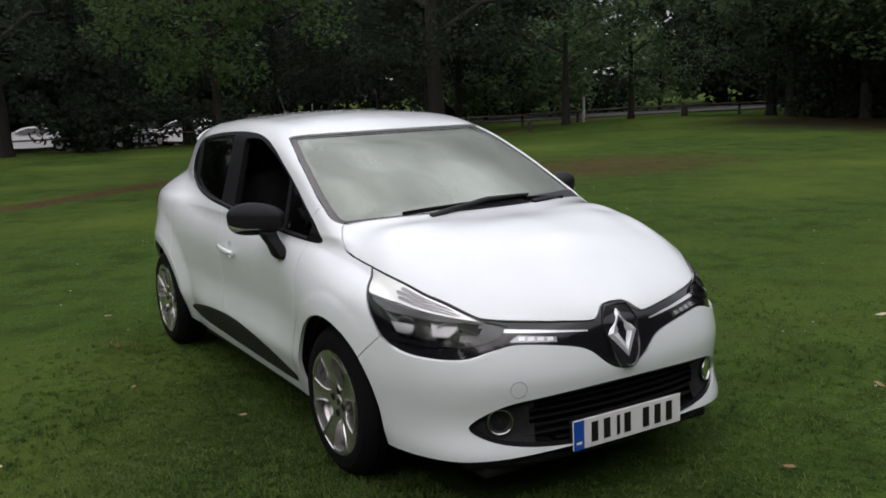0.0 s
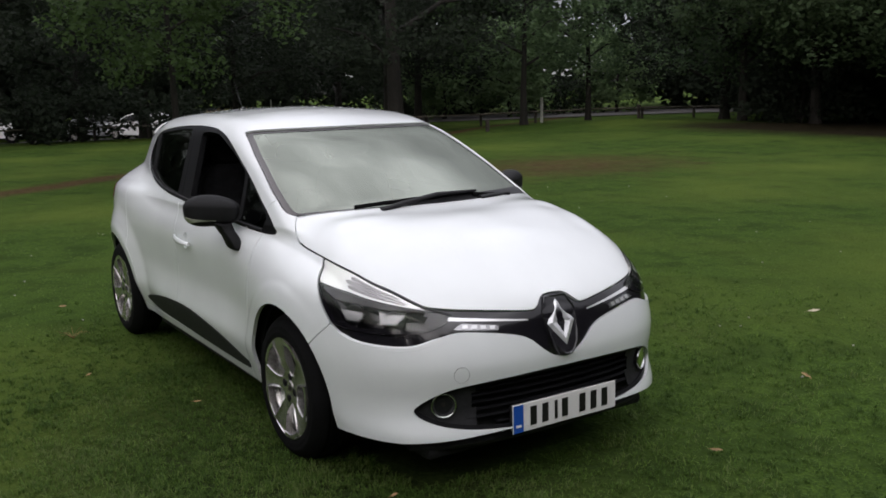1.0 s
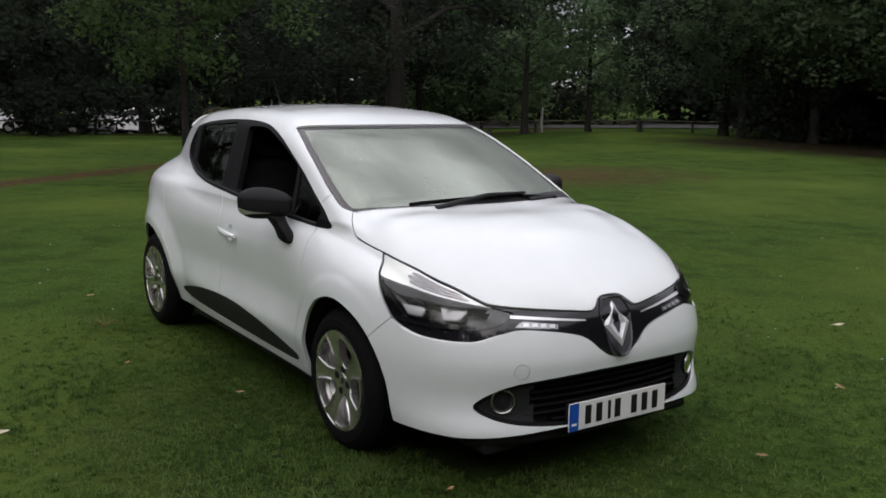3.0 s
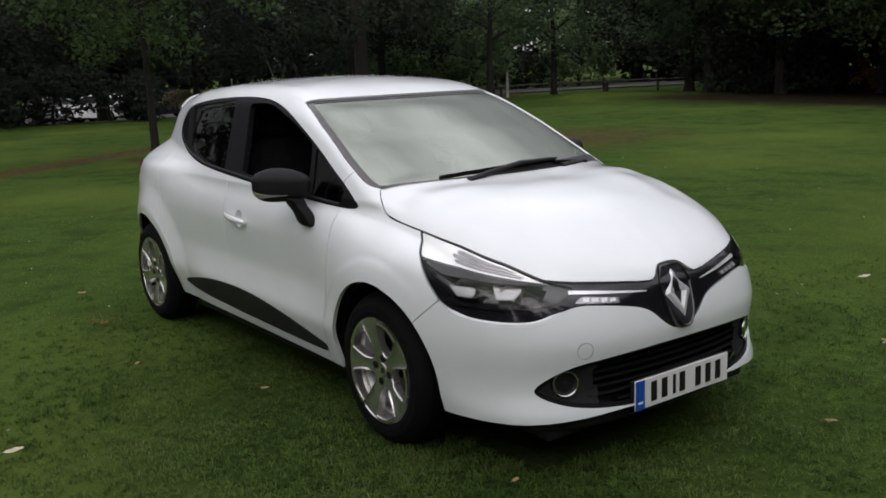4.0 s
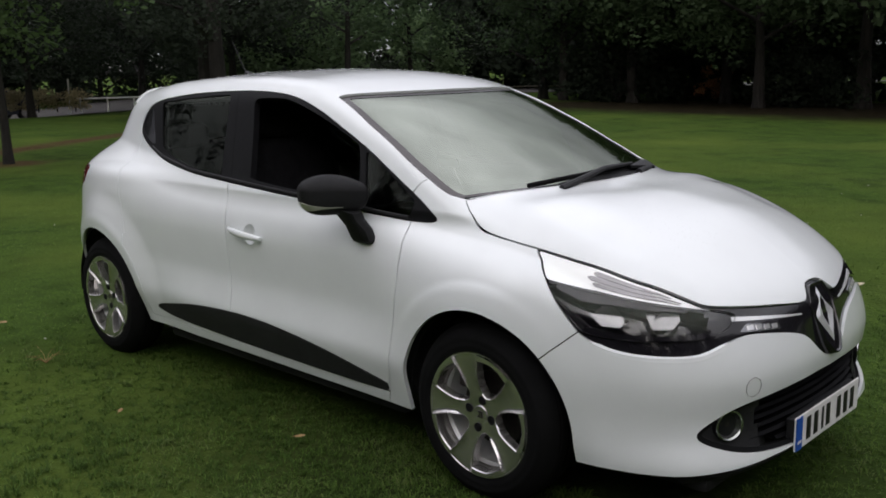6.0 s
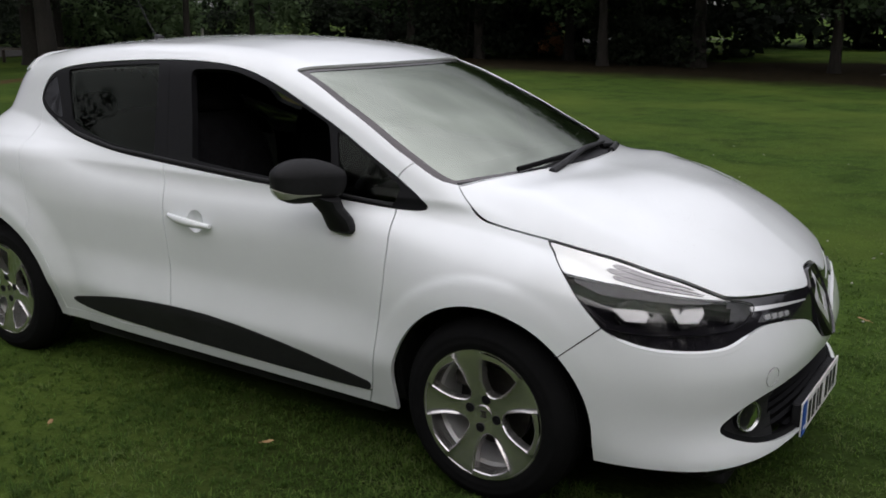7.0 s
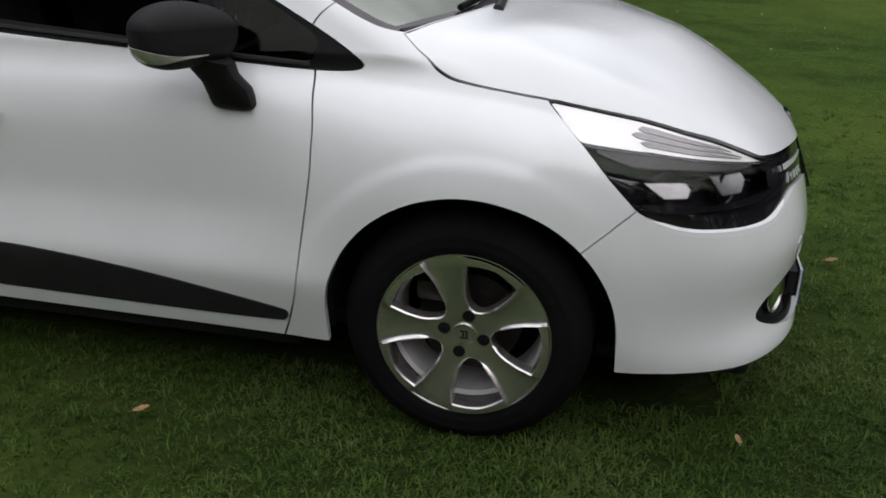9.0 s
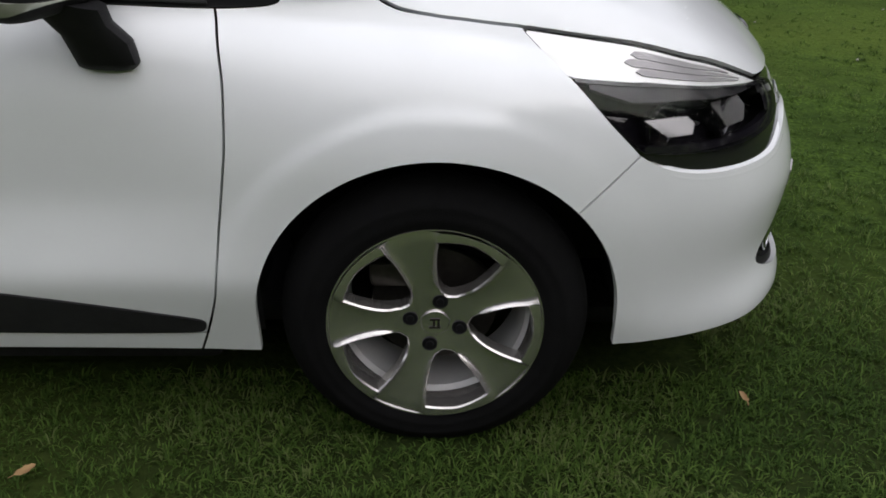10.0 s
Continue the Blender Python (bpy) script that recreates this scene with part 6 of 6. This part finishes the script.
# pale hedge, white rail and a slim pole at the road's edge
STRAW_LEAF = leaf_material("pale_hedge_leaves", (0.10, 0.085, 0.045), (0.26, 0.22, 0.13))
hedge = thing("hedge", "low pale brown hedge beside the road", "hedge")
hr = np.random.default_rng(41)
for k in range(5):
    cx, cy = -34.9 + 0.30 * k, 11.8 + 0.62 * k
    cs = [(cx + hr.normal(0, 0.22), cy + hr.normal(0, 0.25), 0.15 + 0.65 * hr.random()) for _ in range(16)]
    bush = new("bush", quads_mesh("bush", *leaves(cs, hr.uniform(0.18, 0.32, 16), 46, 0.10, 50 + k), STRAW_LEAF))
    bush.parent = hedge
    part("stem", tube([(cx, cy, -0.05), (cx + 0.05, cy, 0.4), (cx - 0.04, cy + 0.05, 0.75)], [0.03, 0.02, 0.01], 5), BARK, hedge)
RUST_LEAF = leaf_material("rust_brown_leaves", (0.09, 0.045, 0.02), (0.24, 0.13, 0.06))
# bush added in place of a lit orange patch between the trees
patch_bush = thing("dry_bush", "rust-brown bush standing in for an orange patch among the dark trees", "bush", Matrix.Translation((-13.3, 28.7, 0)))
br = np.random.default_rng(43)
cs = [(br.normal(0, 0.30), br.normal(0, 0.2), 0.2 + 1.0 * br.random()) for _ in range(20)]
foliage = new("foliage", quads_mesh("foliage", *leaves(cs, br.uniform(0.15, 0.28, 20), 40, 0.10, 61), RUST_LEAF))
foliage.parent = patch_bush
part("stem", tube([(0, 0, -0.05), (0.05, 0, 0.5), (-0.04, 0.05, 1.0)], [0.03, 0.02, 0.01], 5), BARK, patch_bush)
RAIL_WHITE = material("white_rail_paint", (0.62, 0.62, 0.60), 0.6, vary=0.2, scale=15)
rail = thing("road_barrier", "low white tubular barrier beside the road", "barrier")
for k in range(4):
    part("post", tube([(-33.7 + 0.42 * k, 14.5 + 0.95 * k, -0.1), (-33.7 + 0.42 * k, 14.5 + 0.95 * k, 0.46)], 0.04, 8, False), RAIL_WHITE, rail)
part("rail", tube([(-33.75, 14.4, 0.45), (-32.4, 17.45, 0.45)], 0.04, 8, False), RAIL_WHITE, rail)
pole = thing("slim_pole", "slim grey pole beside the road", "post", Matrix.Translation((-33.9, 14.15, 0)))
part("shaft", tube([(0, 0, -0.1), (0, 0, 1.25)], 0.032, 8), RAIL_WHITE, pole)

# fallen leaves and a dry tuft on the lawn
DRY = material("dry_leaf", (0.30, 0.20, 0.09), 0.8, color2=(0.17, 0.085, 0.035), scale=40, by_object=0.35)
PALE = material("pale_dry_leaf", (0.50, 0.44, 0.32), 0.8, vary=0.3, scale=40)


def fallen_leaf(x, y, size, turn, mat, label):
    k = thing("fallen_leaf", label, "leaf", Matrix.Translation((x, y, 0.043)) @ pose(0, 0, 0, 8, -6, turn), group="fallen leaves")
    u = np.linspace(-1, 1, 9)
    w = np.sqrt(np.clip(1 - u * u, 0, 1)) ** 0.8 * (0.42 + 0.06 * np.sin(u * 9))
    rows = [np.stack([u * size, s * w * size, 0.10 * size * (u ** 2) + 0.35 * size * abs(s) * w * 0.6 + 0.04 * size * np.sin(5 * u + s)], -1) for s in (-1, -0.5, 0, 0.5, 1)]
    part("blade", (np.concatenate(rows), [(r * 9 + i, r * 9 + i + 1, r * 9 + 10 + i, r * 9 + 9 + i) for r in range(4) for i in range(8)]), mat, k)
    part("stalk", tube([(-size, 0, 0.1 * size), (-1.5 * size, 0.1 * size, 0.02 * size)], 0.0012, 5), mat, k)


for x, y, s, a, m, label in ((0.495, -0.925, 0.022, 40, DRY, "small orange-brown dry leaf"), (1.98, -0.69, 0.018, 100, DRY, "small orange-brown dry leaf"), (2.39, 0.58, 0.026, 20, DRY, "curled brown leaf on the grass"),
                             (0.49, -2.0, 0.040, 75, PALE, "pale bleached leaf on the grass"), (-2.14, -1.01, 0.045, 10, DRY, "brown fallen leaf on the grass"), (2.0, 1.7, 0.035, 160, DRY, "brown fallen leaf on the grass"), (1.2, 2.9, 0.04, 60, PALE, "pale bleached leaf on the grass"),
                             (-0.3, -1.25, 0.02, 130, DRY, "small orange-brown dry leaf"), (3.0, 0.4, 0.03, 15, PALE, "pale bleached leaf on the grass")):
    fallen_leaf(x, y, s, a, m, label)
tuft = thing("dry_grass_tuft", "tuft of pale dry straw in the lawn", "grass tuft", Matrix.Translation((-1.33, -1.115, 0)))
for a in np.arange(11) * 0.59:
    part("straw", tube([(0, 0, 0), (0.04 * math.cos(a), 0.04 * math.sin(a), 0.035), (0.10 * math.cos(a) * (1 + 0.4 * math.sin(7 * a)), 0.10 * math.sin(a), 0.045 + 0.02 * math.sin(3 * a))], [0.0014, 0.0011, 0.0006], 4), DRY, tuft)
sp = np.random.default_rng(9)
sx, sy = sp.uniform(-6, 4, 90), sp.uniform(-3.5, 8, 90)
keep = ~((np.abs(sy) < 0.95) & (np.abs(sx) < 2.2))
specks = [move(box(0.012, 0.012, 0.007, 0.002, 1), Matrix.Translation((x, y, 0.042)) @ pose(0, 0, 0, 20 * math.sin(9 * x), 20 * math.sin(7 * y), 50 * x)) for x, y in zip(sx[keep], sy[keep])]
tagged(new("clover_heads", mesh_of("clover_heads", *join(*specks), material("clover_white", (0.36, 0.36, 0.30), 0.8, vary=0.3, scale=60))), "scattered small white clover heads in the lawn", "flowers", kind="stuff")


# fine raindrops left on the bonnet and the roof
def raindrops(count, seed):
    r = np.random.default_rng(seed)
    k = count // 2
    x = np.concatenate([r.uniform(1.32, 1.85, k), r.uniform(-1.35, 0.30, count - k)])
    y = np.concatenate([r.uniform(-0.52, 0.52, k), r.uniform(-0.52, 0.52, count - k)])
    start = np.stack([x, y, np.full(count, 0.66)], -1)
    p = project(start, np.broadcast_to(np.array((0.0, 0.0, 1.0)), start.shape), 1.2)
    n = normals(p) * np.stack([np.ones(count), np.sign(y), np.ones(count)], -1)
    ok = (n[:, 2] > 0.75) & (np.abs(p[:, 0] - 1.2) > 0.06)
    p, n = p[ok], n[ok]
    size = 0.0008 + 0.0010 * r.random(len(p)) ** 2
    a = np.arange(6) * math.pi / 3
    ring = np.stack([np.cos(a), np.sin(a), 0 * a], -1)
    dome = np.concatenate([ring, ring * (0.7, 0.7, 1) + (0, 0, 0.35), [(0, 0, 0.5)]])
    u = np.cross(n, (0.0, 1.0, 0.0))
    u /= np.linalg.norm(u, axis=1, keepdims=True)
    w = np.cross(n, u)
    v = p[:, None] + (dome[None, :, 0, None] * u[:, None] + dome[None, :, 1, None] * w[:, None] + dome[None, :, 2, None] * n[:, None]) * size[:, None, None]
    one = [(i, (i + 1) % 6, 6 + (i + 1) % 6, 6 + i) for i in range(6)] + [(6 + i, 6 + (i + 1) % 6, 12) for i in range(6)]
    return v.reshape(-1, 3), [tuple(13 * d + i for i in q) for d in range(len(p)) for q in one]


WATER = material("rain_water_bead", (0.80, 0.815, 0.80), 0.05, coat=1.0, ior=1.33, vary=0.2, scale=90)
tagged(new("raindrops", mesh_of("raindrops", *raindrops(2400, 77), WATER)), "fine clear raindrops beaded on the white bonnet and roof", "raindrops", kind="stuff")
